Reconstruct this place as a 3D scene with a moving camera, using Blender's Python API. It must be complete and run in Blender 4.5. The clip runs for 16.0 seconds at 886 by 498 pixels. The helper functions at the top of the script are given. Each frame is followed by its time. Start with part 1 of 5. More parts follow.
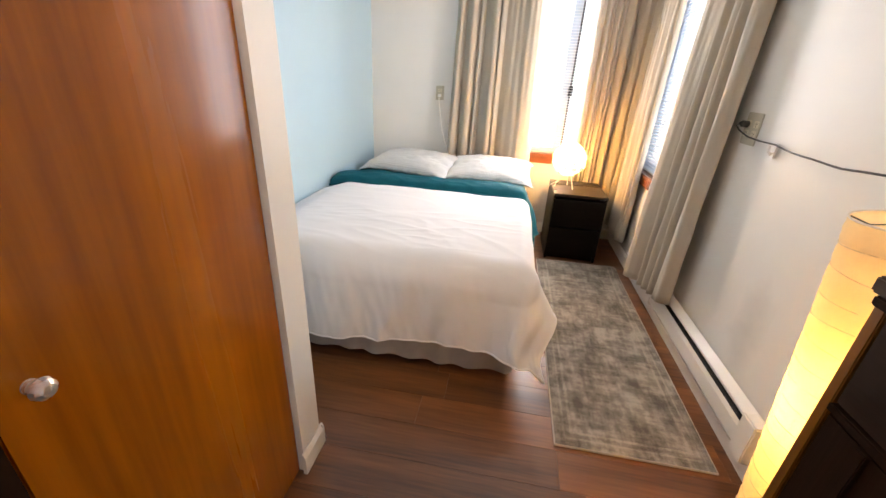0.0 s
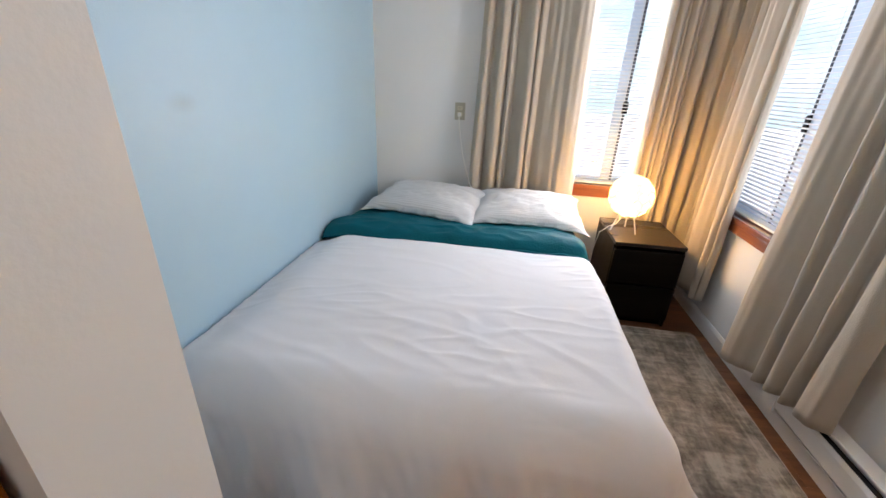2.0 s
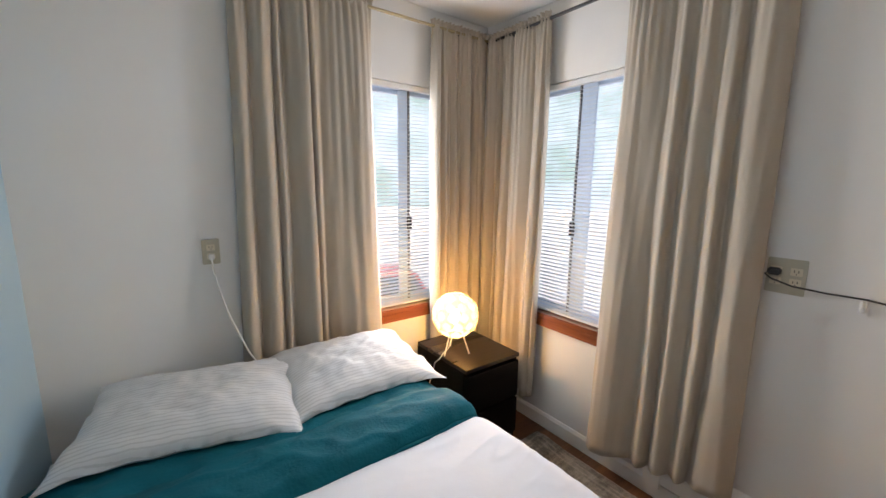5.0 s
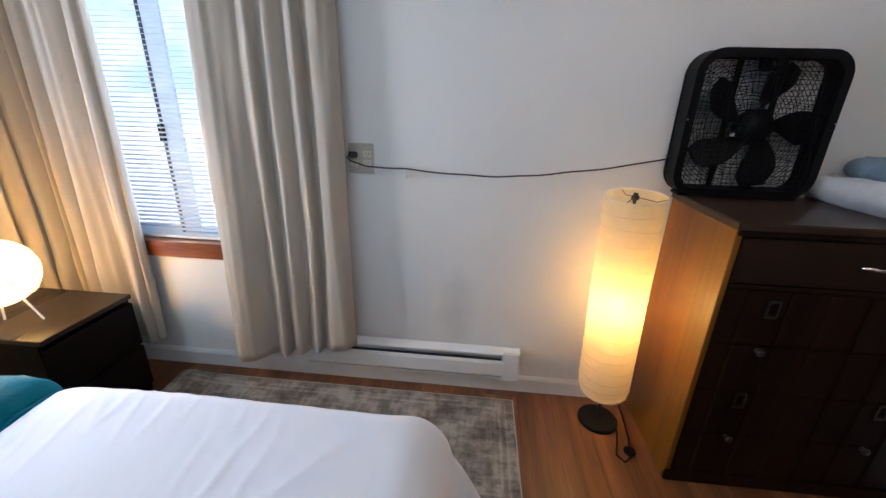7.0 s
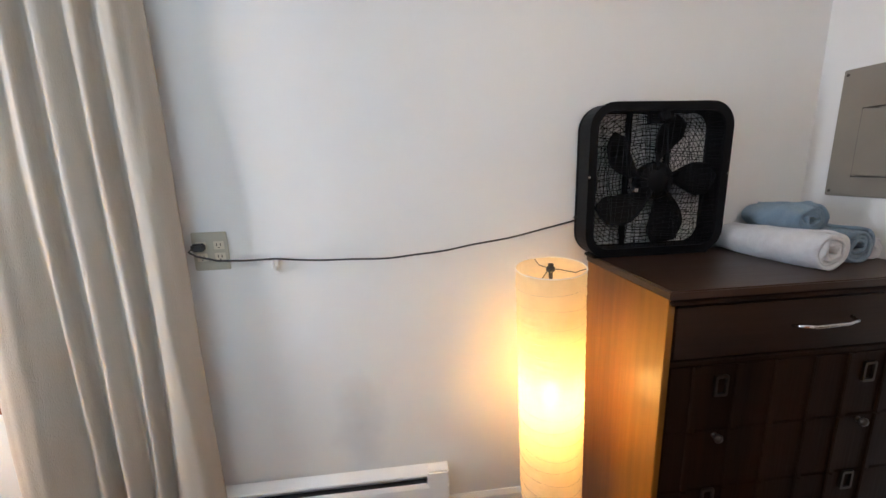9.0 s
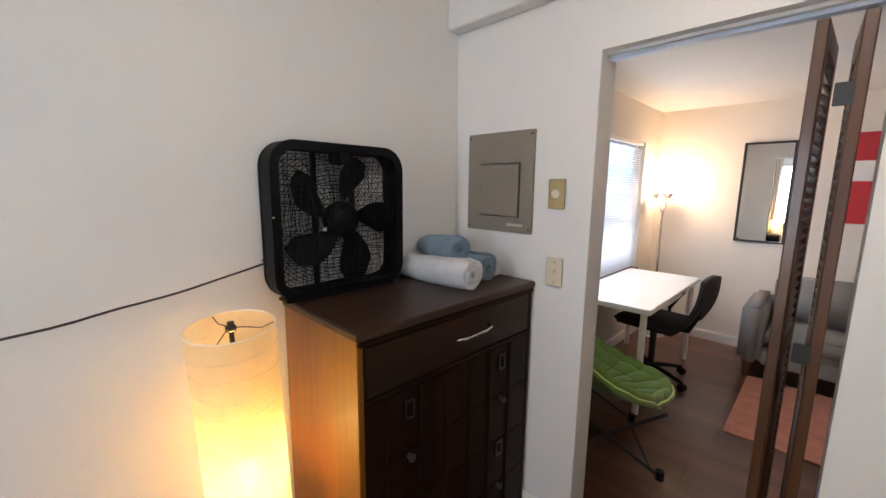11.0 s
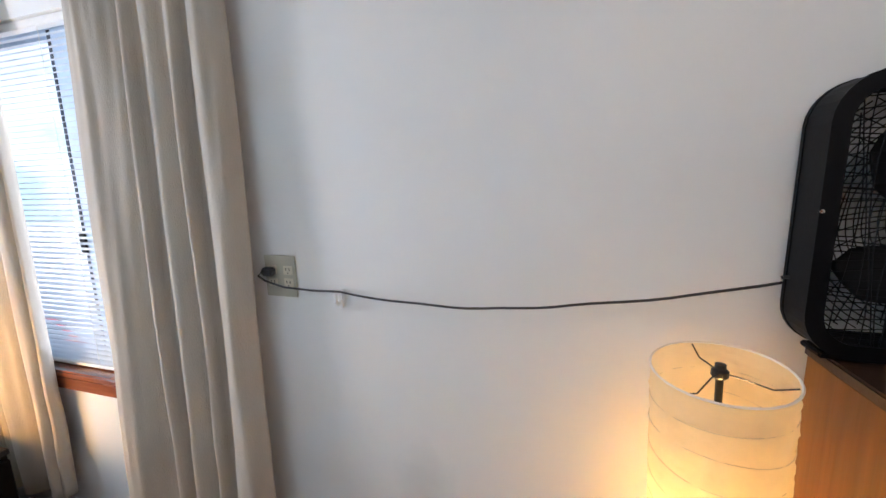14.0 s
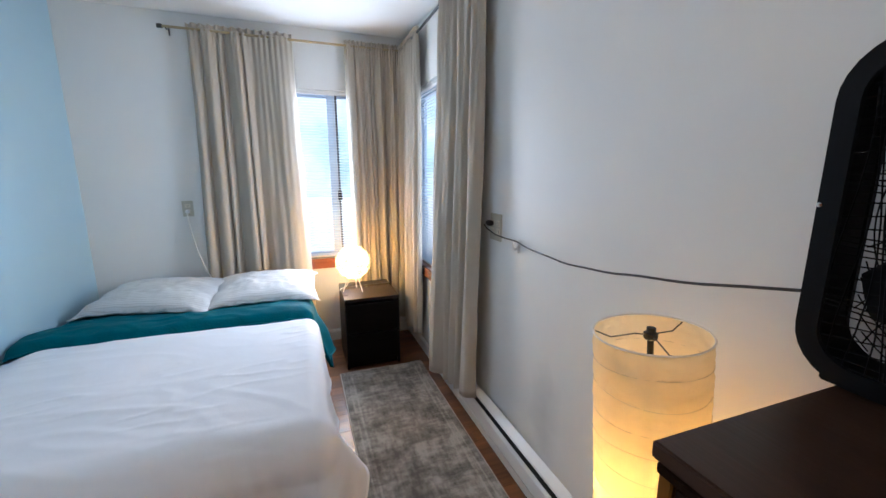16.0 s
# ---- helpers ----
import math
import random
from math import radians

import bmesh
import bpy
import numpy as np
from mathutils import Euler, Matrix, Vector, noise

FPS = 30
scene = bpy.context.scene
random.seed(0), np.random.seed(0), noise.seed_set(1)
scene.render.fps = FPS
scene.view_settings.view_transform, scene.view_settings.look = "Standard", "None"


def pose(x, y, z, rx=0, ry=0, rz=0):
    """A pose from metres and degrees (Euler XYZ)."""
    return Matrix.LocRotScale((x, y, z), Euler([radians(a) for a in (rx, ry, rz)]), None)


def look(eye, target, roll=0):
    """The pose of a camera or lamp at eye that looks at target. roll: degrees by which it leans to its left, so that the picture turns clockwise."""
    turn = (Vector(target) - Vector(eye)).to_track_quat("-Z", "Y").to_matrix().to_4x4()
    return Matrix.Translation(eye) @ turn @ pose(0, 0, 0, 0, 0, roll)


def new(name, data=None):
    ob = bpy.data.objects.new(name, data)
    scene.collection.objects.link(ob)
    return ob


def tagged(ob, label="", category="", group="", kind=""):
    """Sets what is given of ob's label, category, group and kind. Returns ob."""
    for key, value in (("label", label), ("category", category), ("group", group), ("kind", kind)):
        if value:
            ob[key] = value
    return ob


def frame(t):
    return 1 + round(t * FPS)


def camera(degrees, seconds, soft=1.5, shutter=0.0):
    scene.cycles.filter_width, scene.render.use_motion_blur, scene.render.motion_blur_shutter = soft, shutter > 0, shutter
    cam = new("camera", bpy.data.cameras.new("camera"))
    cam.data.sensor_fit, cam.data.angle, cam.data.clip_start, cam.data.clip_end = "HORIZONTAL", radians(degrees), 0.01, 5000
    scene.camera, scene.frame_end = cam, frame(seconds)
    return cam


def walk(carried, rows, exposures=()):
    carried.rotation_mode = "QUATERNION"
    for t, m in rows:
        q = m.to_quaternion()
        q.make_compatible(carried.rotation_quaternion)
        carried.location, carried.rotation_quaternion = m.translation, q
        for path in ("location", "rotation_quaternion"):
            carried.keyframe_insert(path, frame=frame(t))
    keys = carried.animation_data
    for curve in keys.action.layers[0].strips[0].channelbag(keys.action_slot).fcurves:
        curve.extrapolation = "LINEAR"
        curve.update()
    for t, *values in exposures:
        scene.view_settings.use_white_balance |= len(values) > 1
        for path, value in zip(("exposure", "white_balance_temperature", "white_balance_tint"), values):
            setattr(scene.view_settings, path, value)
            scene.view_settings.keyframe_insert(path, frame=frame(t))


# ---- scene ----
PATH = [
    (0, (-1.013, -3.629, 1.332), (-1.293, -1.825, 0.517), 3.2),
    (0.5, (-1.099, -3.526, 1.414), (-1.266, -1.635, 0.787), 1.8),
    (1, (-1.158, -3.358, 1.418), (-1.316, -1.464, 0.795), 2.9),
    (1.5, (-1.249, -3.14, 1.365), (-1.493, -1.273, 0.691), 3.3),
    (2, (-1.336, -2.885, 1.381), (-1.602, -1.069, 0.587), 2.5),
    (2.2, (-1.434, -2.788, 1.424), (-1.66, -0.988, 0.581), 1.8),
    (2.5, (-1.426, -2.711, 1.44), (-1.657, -0.882, 0.665), 0.7),
    (3, (-1.457, -2.538, 1.453), (-1.595, -0.654, 0.796), 0.5),
    (5.3, (-1.871, -2.064, 1.524), (-0.517, -0.62, 1.238), 0.2),
    (5.5, (-1.853, -2.103, 1.533), (-0.377, -0.783, 1.251), 0.2),
    (6, (-1.85, -2.14, 1.544), (-0.087, -1.235, 1.272), 0.8),
    (6.5, (-1.793, -2.175, 1.541), (0.095, -1.671, 1.118), 0.5),
    (7, (-1.728, -2.213, 1.427), (0.139, -2.051, 0.727), 1.7),
    (7.5, (-1.676, -2.23, 1.327), (0.139, -2.286, 0.49), 3.8),
    (7.6, (-1.652, -2.237, 1.322), (0.164, -2.318, 0.489), 4.0),
    (8, (-1.57, -2.273, 1.354), (0.282, -2.387, 0.608), 3.0),
    (8.5, (-1.464, -2.286, 1.405), (0.456, -2.305, 0.845), -0.1),
    (9, (-1.387, -2.328, 1.445), (0.559, -2.544, 1.035), -1.7),
    (9.5, (-1.3, -2.388, 1.472), (0.478, -3.223, 1.095), -1.3),
    (10, (-1.322, -2.477, 1.468), (0.174, -3.754, 1.103), -0.3),
    (10.2, (-1.335, -2.491, 1.478), (0.052, -3.887, 1.118), 0.2),
    (12.3, (-1.308, -2.453, 1.504), (0.186, -3.767, 1.297), 0.4),
    (12.5, (-1.294, -2.408, 1.502), (0.379, -3.479, 1.266), 0.2),
    (13, (-1.276, -2.32, 1.478), (0.677, -2.666, 1.216), -0.6),
    (13.5, (-1.175, -2.343, 1.443), (0.795, -2.124, 1.175), -0.7),
    (14, (-0.992, -2.522, 1.468), (0.891, -1.943, 1.126), -1.4),
    (14.5, (-0.85, -2.717, 1.459), (0.918, -1.84, 1.131), -1.5),
    (15, (-0.784, -2.864, 1.448), (0.689, -1.56, 1.088), -1.2),
    (15.4, (-0.801, -3.029, 1.466), (0.357, -1.442, 1.094), -0.7),
    (15.5, (-0.812, -3.091, 1.463), (0.263, -1.448, 1.084), -0.7),
    (16, (-0.89, -3.366, 1.447), (-0.219, -1.521, 1.063), 0.0),
]
cam = camera(97.4, 16.0)
LENS_GAIN = [(0, 1.35, 7150, 20), (0.5, 1.2, 6750, 18), (1.0, 1.1, 6550, 17), (2.0, 0.8, 6350, 18), (2.5, 0.5, 6250, 17), (3.0, 0.45, 6700, 17),
             (5.5, 0.46, 6500, 18), (6.0, 0.48, 6150, 17), (6.5, 0.56, 5750, 16), (7.0, 0.72, 5550, 16), (7.5, 0.95, 5850, 17), (8.0, 1.08, 6150, 18), (8.5, 1.15, 6150, 18), (9.0, 1.25, 5900, 16),
             (9.5, 1.22, 5950, 14), (10.0, 1.1, 6100, 16), (12.5, 1.1, 6100, 16), (13.5, 1.15, 5900, 16), (14.0, 1.0, 5750, 16), (14.5, 1.1, 5600, 15),
             (15.0, 0.9, 5350, 15), (15.5, 0.7, 5400, 14), (16.0, 0.68, 5450, 13)]
walk(cam, [(t, look(e, g, r)) for t, e, g, r in PATH], LENS_GAIN)

# ---- world, sun, window light, exposure ----
world = bpy.data.worlds.new("sky")
scene.world = world
world.use_nodes = True
_nt = world.node_tree
_bg = _nt.nodes["Background"]
_sky = _nt.nodes.new("ShaderNodeTexSky")
_sky.sky_type = "NISHITA"
_sky.sun_disc = False
_sky.sun_elevation = radians(75)
_sky.sun_rotation = radians(200)
_nt.links.new(_sky.outputs[0], _bg.inputs[0])
_bg.inputs[1].default_value = 0.15

sun = new("sun", bpy.data.lights.new("sun", "SUN"))
sun.data.energy = 4.0
sun.data.angle = radians(0.5)
sun.data.color = (1.0, 0.95, 0.86)
sun.matrix_world = look((0, 0, 0), (0.09, 0.25, -0.964))


def area_light(name, m, sx, sy, watts, color):
    li = bpy.data.lights.new(name, "AREA")
    li.shape, li.size, li.size_y, li.energy, li.color = "RECTANGLE", sx, sy, watts, color
    ob = new(name, li)
    ob.matrix_world = m
    return ob


def bulb_light(name, p, watts, color, radius=0.03):
    li = bpy.data.lights.new(name, "POINT")
    li.energy, li.color, li.shadow_soft_size = watts, color, radius
    ob = new(name, li)
    ob.location = p
    return ob


DAY = (0.85, 0.93, 1.0)
WARM = (1.0, 0.60, 0.16)
area_light("window_light_north", look((-0.670, 0.004, 1.41), (-0.670, -1, 1.41)), 0.34, 1.22, 14.2, DAY)
area_light("window_light_east", look((0.004, -0.790, 1.41), (-1, -0.790, 1.41)), 0.36, 1.22, 7, DAY).data.spread = radians(150)
area_light("window_light_living", look((-0.03, -5.75, 1.40), (-1, -5.75, 1.2)), 1.6, 1.1, 5, DAY)
bulb_light("floor_lamp_bulb", (-0.204, -2.825, 0.665), 16.5, WARM, 0.04)
bulb_light("table_lamp_bulb", (-0.545, -0.40, 0.777), 25, (1.0, 0.55, 0.13), 0.045)
bulb_light("torchiere_bulb", (-0.16, -6.78, 1.53), 10, (1.0, 0.68, 0.40))
# Unseen fill light added to brighten the living room; no fixture is built.
bulb_light("living_fill_light", (-2.6, -5.4, 2.1), 3.5, (1.0, 0.72, 0.48), 0.08)

# ---- materials ----
def material(name, color, rough=0.6, metal=0.0, vary=0.0, scale=6.0, stretch=(1, 1, 1), bump=0.0, bump_scale=80.0,
             color2=None, spec=None, coat=0.0, per_object=0.0, translucent=0.0, emission=None, strength=0.0, sheen=0.0, clear=0.0):
    """Principled material: two scales of noise drive colour and relief, all at real-world size."""
    m = bpy.data.materials.new(name)
    m.use_nodes = True
    nt = m.node_tree
    n, l = nt.nodes, nt.links
    b = n["Principled BSDF"]
    b.inputs["Roughness"].default_value = rough
    b.inputs["Metallic"].default_value = metal
    if spec is not None:
        b.inputs["Specular IOR Level"].default_value = spec
    b.inputs["Coat Weight"].default_value = coat
    b.inputs["Coat Roughness"].default_value = 0.12
    b.inputs["Sheen Weight"].default_value = sheen
    tc = n.new("ShaderNodeTexCoord")
    mp = n.new("ShaderNodeMapping")
    mp.inputs["Scale"].default_value = stretch
    l.new(tc.outputs["Object"], mp.inputs[0])
    c1 = (*color, 1)
    if color2 is None:
        color2 = tuple(max(0, c * (1 - vary)) for c in color)
    big = n.new("ShaderNodeTexNoise")
    big.inputs["Scale"].default_value = scale
    big.inputs["Detail"].default_value = 6
    big.inputs["Roughness"].default_value = 0.62
    l.new(mp.outputs[0], big.inputs["Vector"])
    ramp = n.new("ShaderNodeValToRGB")
    ramp.color_ramp.elements[0].position, ramp.color_ramp.elements[1].position = 0.32, 0.68
    ramp.color_ramp.elements[0].color, ramp.color_ramp.elements[1].color = (*color2, 1), c1
    l.new(big.outputs[0], ramp.inputs[0])
    out = ramp.outputs[0]
    if per_object:
        info = n.new("ShaderNodeObjectInfo")
        mr = n.new("ShaderNodeMapRange")
        mr.inputs["To Min"].default_value, mr.inputs["To Max"].default_value = 1 - per_object, 1 + per_object
        l.new(info.outputs["Random"], mr.inputs[0])
        hs = n.new("ShaderNodeHueSaturation")
        l.new(mr.outputs[0], hs.inputs["Value"])
        l.new(out, hs.inputs["Color"])
        out = hs.outputs[0]
    l.new(out, b.inputs["Base Color"])
    if bump:
        fine = n.new("ShaderNodeTexNoise")
        fine.inputs["Scale"].default_value = bump_scale
        fine.inputs["Detail"].default_value = 4
        l.new(mp.outputs[0], fine.inputs["Vector"])
        bp = n.new("ShaderNodeBump")
        bp.inputs["Strength"].default_value = bump
        bp.inputs["Distance"].default_value = 0.01
        l.new(fine.outputs[0], bp.inputs["Height"])
        l.new(bp.outputs[0], b.inputs["Normal"])
        mr2 = n.new("ShaderNodeMapRange")
        mr2.inputs["To Min"].default_value, mr2.inputs["To Max"].default_value = max(0.02, rough - 0.08), min(1, rough + 0.08)
        l.new(big.outputs[0], mr2.inputs[0])
        l.new(mr2.outputs[0], b.inputs["Roughness"])
    if emission:
        b.inputs["Emission Color"].default_value = (*emission, 1)
        b.inputs["Emission Strength"].default_value = strength
    if translucent:
        tr = n.new("ShaderNodeBsdfTranslucent")
        l.new(out, tr.inputs[0])
        mix = n.new("ShaderNodeMixShader")
        mix.inputs[0].default_value = translucent
        l.new(b.outputs[0], mix.inputs[1])
        l.new(tr.outputs[0], mix.inputs[2])
        l.new(mix.outputs[0], n["Material Output"].inputs[0])
        if clear:
            tp = n.new("ShaderNodeBsdfTransparent")
            thin = n.new("ShaderNodeMixShader")
            thin.inputs[0].default_value = clear
            l.new(mix.outputs[0], thin.inputs[1])
            l.new(tp.outputs[0], thin.inputs[2])
            l.new(thin.outputs[0], n["Material Output"].inputs[0])
    return m


def wood(name, dark, light, rough, axis="y", grain=28.0, coat=0.0, per_object=0.0, bump=0.15, spec=0.5):
    """Wood with long grain along one axis, streaks at two scales and a slight relief."""
    m = bpy.data.materials.new(name)
    m.use_nodes = True
    nt = m.node_tree
    n, l = nt.nodes, nt.links
    b = n["Principled BSDF"]
    b.inputs["Coat Weight"].default_value = coat
    b.inputs["Coat Roughness"].default_value = 0.1
    b.inputs["Specular IOR Level"].default_value = spec
    tc = n.new("ShaderNodeTexCoord")
    mp = n.new("ShaderNodeMapping")
    mp.inputs["Scale"].default_value = {"x": (0.06, 1, 1), "y": (1, 0.06, 1), "z": (1, 1, 0.06)}[axis]
    l.new(tc.outputs["Object"], mp.inputs[0])
    vec = mp.outputs[0]
    if per_object:
        info = n.new("ShaderNodeObjectInfo")
        add = n.new("ShaderNodeVectorMath")
        add.operation = "MULTIPLY_ADD"
        cmb = n.new("ShaderNodeCombineXYZ")
        for i in range(3):
            l.new(info.outputs["Random"], cmb.inputs[i])
        add.inputs[1].default_value = (37, 53, 29)
        l.new(cmb.outputs[0], add.inputs[0])
        l.new(vec, add.inputs[2])
        vec = add.outputs[0]
    a = n.new("ShaderNodeTexNoise")
    a.inputs["Scale"].default_value, a.inputs["Detail"].default_value, a.inputs["Distortion"].default_value = grain * 0.35, 8, 0.6
    l.new(vec, a.inputs["Vector"])
    f = n.new("ShaderNodeTexNoise")
    f.inputs["Scale"].default_value, f.inputs["Detail"].default_value = grain * 4, 4
    l.new(vec, f.inputs["Vector"])
    mx = n.new("ShaderNodeMath")
    mx.operation = "MULTIPLY_ADD"
    mx.inputs[1].default_value = 0.35
    l.new(f.outputs[0], mx.inputs[0])
    l.new(a.outputs[0], mx.inputs[2])
    ramp = n.new("ShaderNodeValToRGB")
    ramp.color_ramp.elements[0].position, ramp.color_ramp.elements[1].position = 0.45, 0.92
    ramp.color_ramp.elements[0].color, ramp.color_ramp.elements[1].color = (*dark, 1), (*light, 1)
    l.new(mx.outputs[0], ramp.inputs[0])
    out = ramp.outputs[0]
    if per_object:
        mr = n.new("ShaderNodeMapRange")
        mr.inputs["To Min"].default_value, mr.inputs["To Max"].default_value = 1 - per_object, 1 + per_object
        l.new(info.outputs["Random"], mr.inputs[0])
        hs = n.new("ShaderNodeHueSaturation")
        l.new(mr.outputs[0], hs.inputs["Value"])
        l.new(out, hs.inputs["Color"])
        out = hs.outputs[0]
    l.new(out, b.inputs["Base Color"])
    mr2 = n.new("ShaderNodeMapRange")
    mr2.inputs["To Min"].default_value, mr2.inputs["To Max"].default_value = rough - 0.07, rough + 0.1
    l.new(a.outputs[0], mr2.inputs[0])
    l.new(mr2.outputs[0], b.inputs["Roughness"])
    bp = n.new("ShaderNodeBump")
    bp.inputs["Strength"].default_value, bp.inputs["Distance"].default_value = bump, 0.004
    l.new(f.outputs[0], bp.inputs["Height"])
    l.new(bp.outputs[0], b.inputs["Normal"])
    return m


def striped_cloth():
    """White cotton with thin grey woven stripes along the pillow."""
    m = material("white_striped_pillowcase", (0.70, 0.69, 0.68), 0.9, vary=0.03, scale=5, bump=0.1, bump_scale=500, sheen=0.1)
    n, l = m.node_tree.nodes, m.node_tree.links
    tc = n.new("ShaderNodeTexCoord")
    w = n.new("ShaderNodeTexWave")
    w.bands_direction = "Y"
    w.inputs["Scale"].default_value, w.inputs["Distortion"].default_value = 21.0, 1.6
    w.inputs["Detail"].default_value, w.inputs["Detail Scale"].default_value = 3, 1.5
    l.new(tc.outputs["Object"], w.inputs["Vector"])
    r = n.new("ShaderNodeValToRGB")
    r.color_ramp.elements[0].position, r.color_ramp.elements[0].color = 0.08, (0.57, 0.56, 0.55, 1)
    r.color_ramp.elements[1].position, r.color_ramp.elements[1].color = 0.34, (0.70, 0.69, 0.68, 1)
    l.new(w.outputs["Fac"], r.inputs[0])
    l.new(r.outputs[0], n["Principled BSDF"].inputs["Base Color"])
    return m


def paint_with_patch(name, color, rough, at, stretch, depth):
    """Wall paint with one soft grey patch of its own shape; on the blue wall a smudge."""
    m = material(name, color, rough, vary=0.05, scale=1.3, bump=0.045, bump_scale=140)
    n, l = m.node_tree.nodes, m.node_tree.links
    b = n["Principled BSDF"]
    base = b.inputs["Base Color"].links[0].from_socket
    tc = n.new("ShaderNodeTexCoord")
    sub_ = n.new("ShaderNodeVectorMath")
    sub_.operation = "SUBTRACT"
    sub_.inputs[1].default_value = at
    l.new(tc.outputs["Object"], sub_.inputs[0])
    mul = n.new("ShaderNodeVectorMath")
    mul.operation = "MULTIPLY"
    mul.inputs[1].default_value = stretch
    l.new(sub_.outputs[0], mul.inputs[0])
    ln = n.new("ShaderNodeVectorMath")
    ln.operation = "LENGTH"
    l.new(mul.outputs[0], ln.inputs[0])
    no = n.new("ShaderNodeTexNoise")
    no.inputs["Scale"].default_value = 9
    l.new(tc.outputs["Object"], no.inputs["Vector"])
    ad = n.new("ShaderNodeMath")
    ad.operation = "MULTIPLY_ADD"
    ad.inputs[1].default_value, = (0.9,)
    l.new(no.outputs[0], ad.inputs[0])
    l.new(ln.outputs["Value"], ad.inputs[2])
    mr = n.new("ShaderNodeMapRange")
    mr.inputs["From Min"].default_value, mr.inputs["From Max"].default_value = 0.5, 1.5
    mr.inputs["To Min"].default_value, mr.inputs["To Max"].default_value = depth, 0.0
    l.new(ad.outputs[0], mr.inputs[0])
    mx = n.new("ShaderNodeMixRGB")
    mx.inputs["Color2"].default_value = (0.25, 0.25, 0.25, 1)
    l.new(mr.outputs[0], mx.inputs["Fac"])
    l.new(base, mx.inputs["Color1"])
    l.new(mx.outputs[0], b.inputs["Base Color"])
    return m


# White paint: soft, upright grey patch on the east wall above the heater.
M_wall = paint_with_patch("white_wall_paint", (0.78, 0.77, 0.74), 0.5, (0, -2.14, 0.46), (30, 9, 4.0), 0.30)
M_blue = paint_with_patch("pale_blue_wall_paint", (0.40, 0.57, 0.67), 0.42, (-2.30, -1.79, 1.29), (30, 16, 30), 0.22)
M_ceiling = material("ceiling_paint", (0.80, 0.79, 0.76), 0.7, vary=0.05, scale=2, bump=0.3, bump_scale=120)
M_trim = material("white_gloss_trim", (0.80, 0.79, 0.76), 0.35, vary=0.06, scale=5, bump=0.05)
M_living_wall = material("cream_wall_paint", (0.80, 0.74, 0.66), 0.55, vary=0.05, scale=1.3, bump=0.12, bump_scale=160)
M_floor = wood("floor_plank_wood", (0.060, 0.021, 0.008), (0.27, 0.105, 0.036), 0.32, "x", 22, coat=0.10, per_object=0.14)
M_floor_base = material("floor_joint_dark", (0.03, 0.015, 0.01), 0.7)
M_closet = wood("orange_varnished_plywood", (0.17, 0.041, 0.001), (0.43, 0.128, 0.0026), 0.24, "z", 11, coat=0.22, bump=0.06, spec=0.3)
M_bifold = wood("brown_stained_door_wood", (0.050, 0.019, 0.006), (0.135, 0.054, 0.019), 0.38, "z", 22, coat=0.08)
M_sill = wood("red_brown_sill_wood", (0.16, 0.045, 0.018), (0.36, 0.12, 0.05), 0.25, "x", 26, coat=0.5)
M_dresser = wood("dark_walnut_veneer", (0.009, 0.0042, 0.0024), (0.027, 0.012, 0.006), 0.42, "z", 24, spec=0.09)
# Same walnut made lighter and orange: the floor lamp's glow put into the colour.
M_dresser_lit_side = wood("lamp_lit_walnut_side", (0.12, 0.044, 0.004), (0.26, 0.100, 0.008), 0.34, "z", 14, spec=0.45)
# Top and upper drawer: walnut in lighter tones than the lower front.
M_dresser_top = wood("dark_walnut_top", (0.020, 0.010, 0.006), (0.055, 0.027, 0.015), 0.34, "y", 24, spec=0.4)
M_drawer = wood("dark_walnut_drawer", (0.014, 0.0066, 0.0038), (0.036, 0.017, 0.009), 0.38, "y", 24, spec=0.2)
M_black_brown = wood("black_brown_stain", (0.003, 0.002, 0.0015), (0.007, 0.0048, 0.0035), 0.36, "x", 24, spec=0.06)
M_black_brown_top = wood("black_brown_polished_top", (0.004, 0.0026, 0.0018), (0.010, 0.0065, 0.0045), 0.27, "x", 24, spec=0.35)
M_curtain = material("beige_curtain_cloth", (0.49, 0.43, 0.345), 0.85, vary=0.08, scale=14, stretch=(1, 1, 0.25), bump=0.25, bump_scale=420, translucent=0.12, sheen=0.2)
M_duvet = material("white_cotton_duvet", (0.755, 0.745, 0.765), 0.9, vary=0.04, scale=3, bump=0.07, bump_scale=18, sheen=0.1)
M_pillow = striped_cloth()
M_teal = material("teal_brushed_blanket", (0.0, 0.105, 0.14), 0.75, vary=0.25, scale=8, bump=0.25, bump_scale=90, spec=0.15)
M_skirt = material("grey_bed_skirt", (0.42, 0.40, 0.40), 0.9, vary=0.15, scale=9, bump=0.2)
M_mattress = material("mattress_cloth", (0.7, 0.69, 0.67), 0.9, vary=0.08)
M_white_metal = material("white_enamel_metal", (0.80, 0.79, 0.76), 0.32, vary=0.05, scale=8, bump=0.04)
M_dark_slot = material("dark_slot", (0.02, 0.02, 0.02), 0.6)
M_chrome = material("brushed_nickel", (0.75, 0.73, 0.70), 0.22, metal=1.0, vary=0.1, scale=30)
M_ivory = material("ivory_plastic", (0.66, 0.60, 0.46), 0.35, vary=0.05)
M_outlet = material("aged_outlet_plastic", (0.47, 0.44, 0.34), 0.4, vary=0.08, scale=30)
M_brass = material("yellowed_brass_plate", (0.52, 0.42, 0.20), 0.35, metal=0.4, vary=0.15, scale=25)
M_black_plastic = material("black_plastic", (0.004, 0.004, 0.005), 0.5, spec=0.14, vary=0.3, scale=30, bump=0.05, bump_scale=400)
M_black_steel = material("black_painted_steel", (0.015, 0.014, 0.013), 0.35, vary=0.2, scale=20)
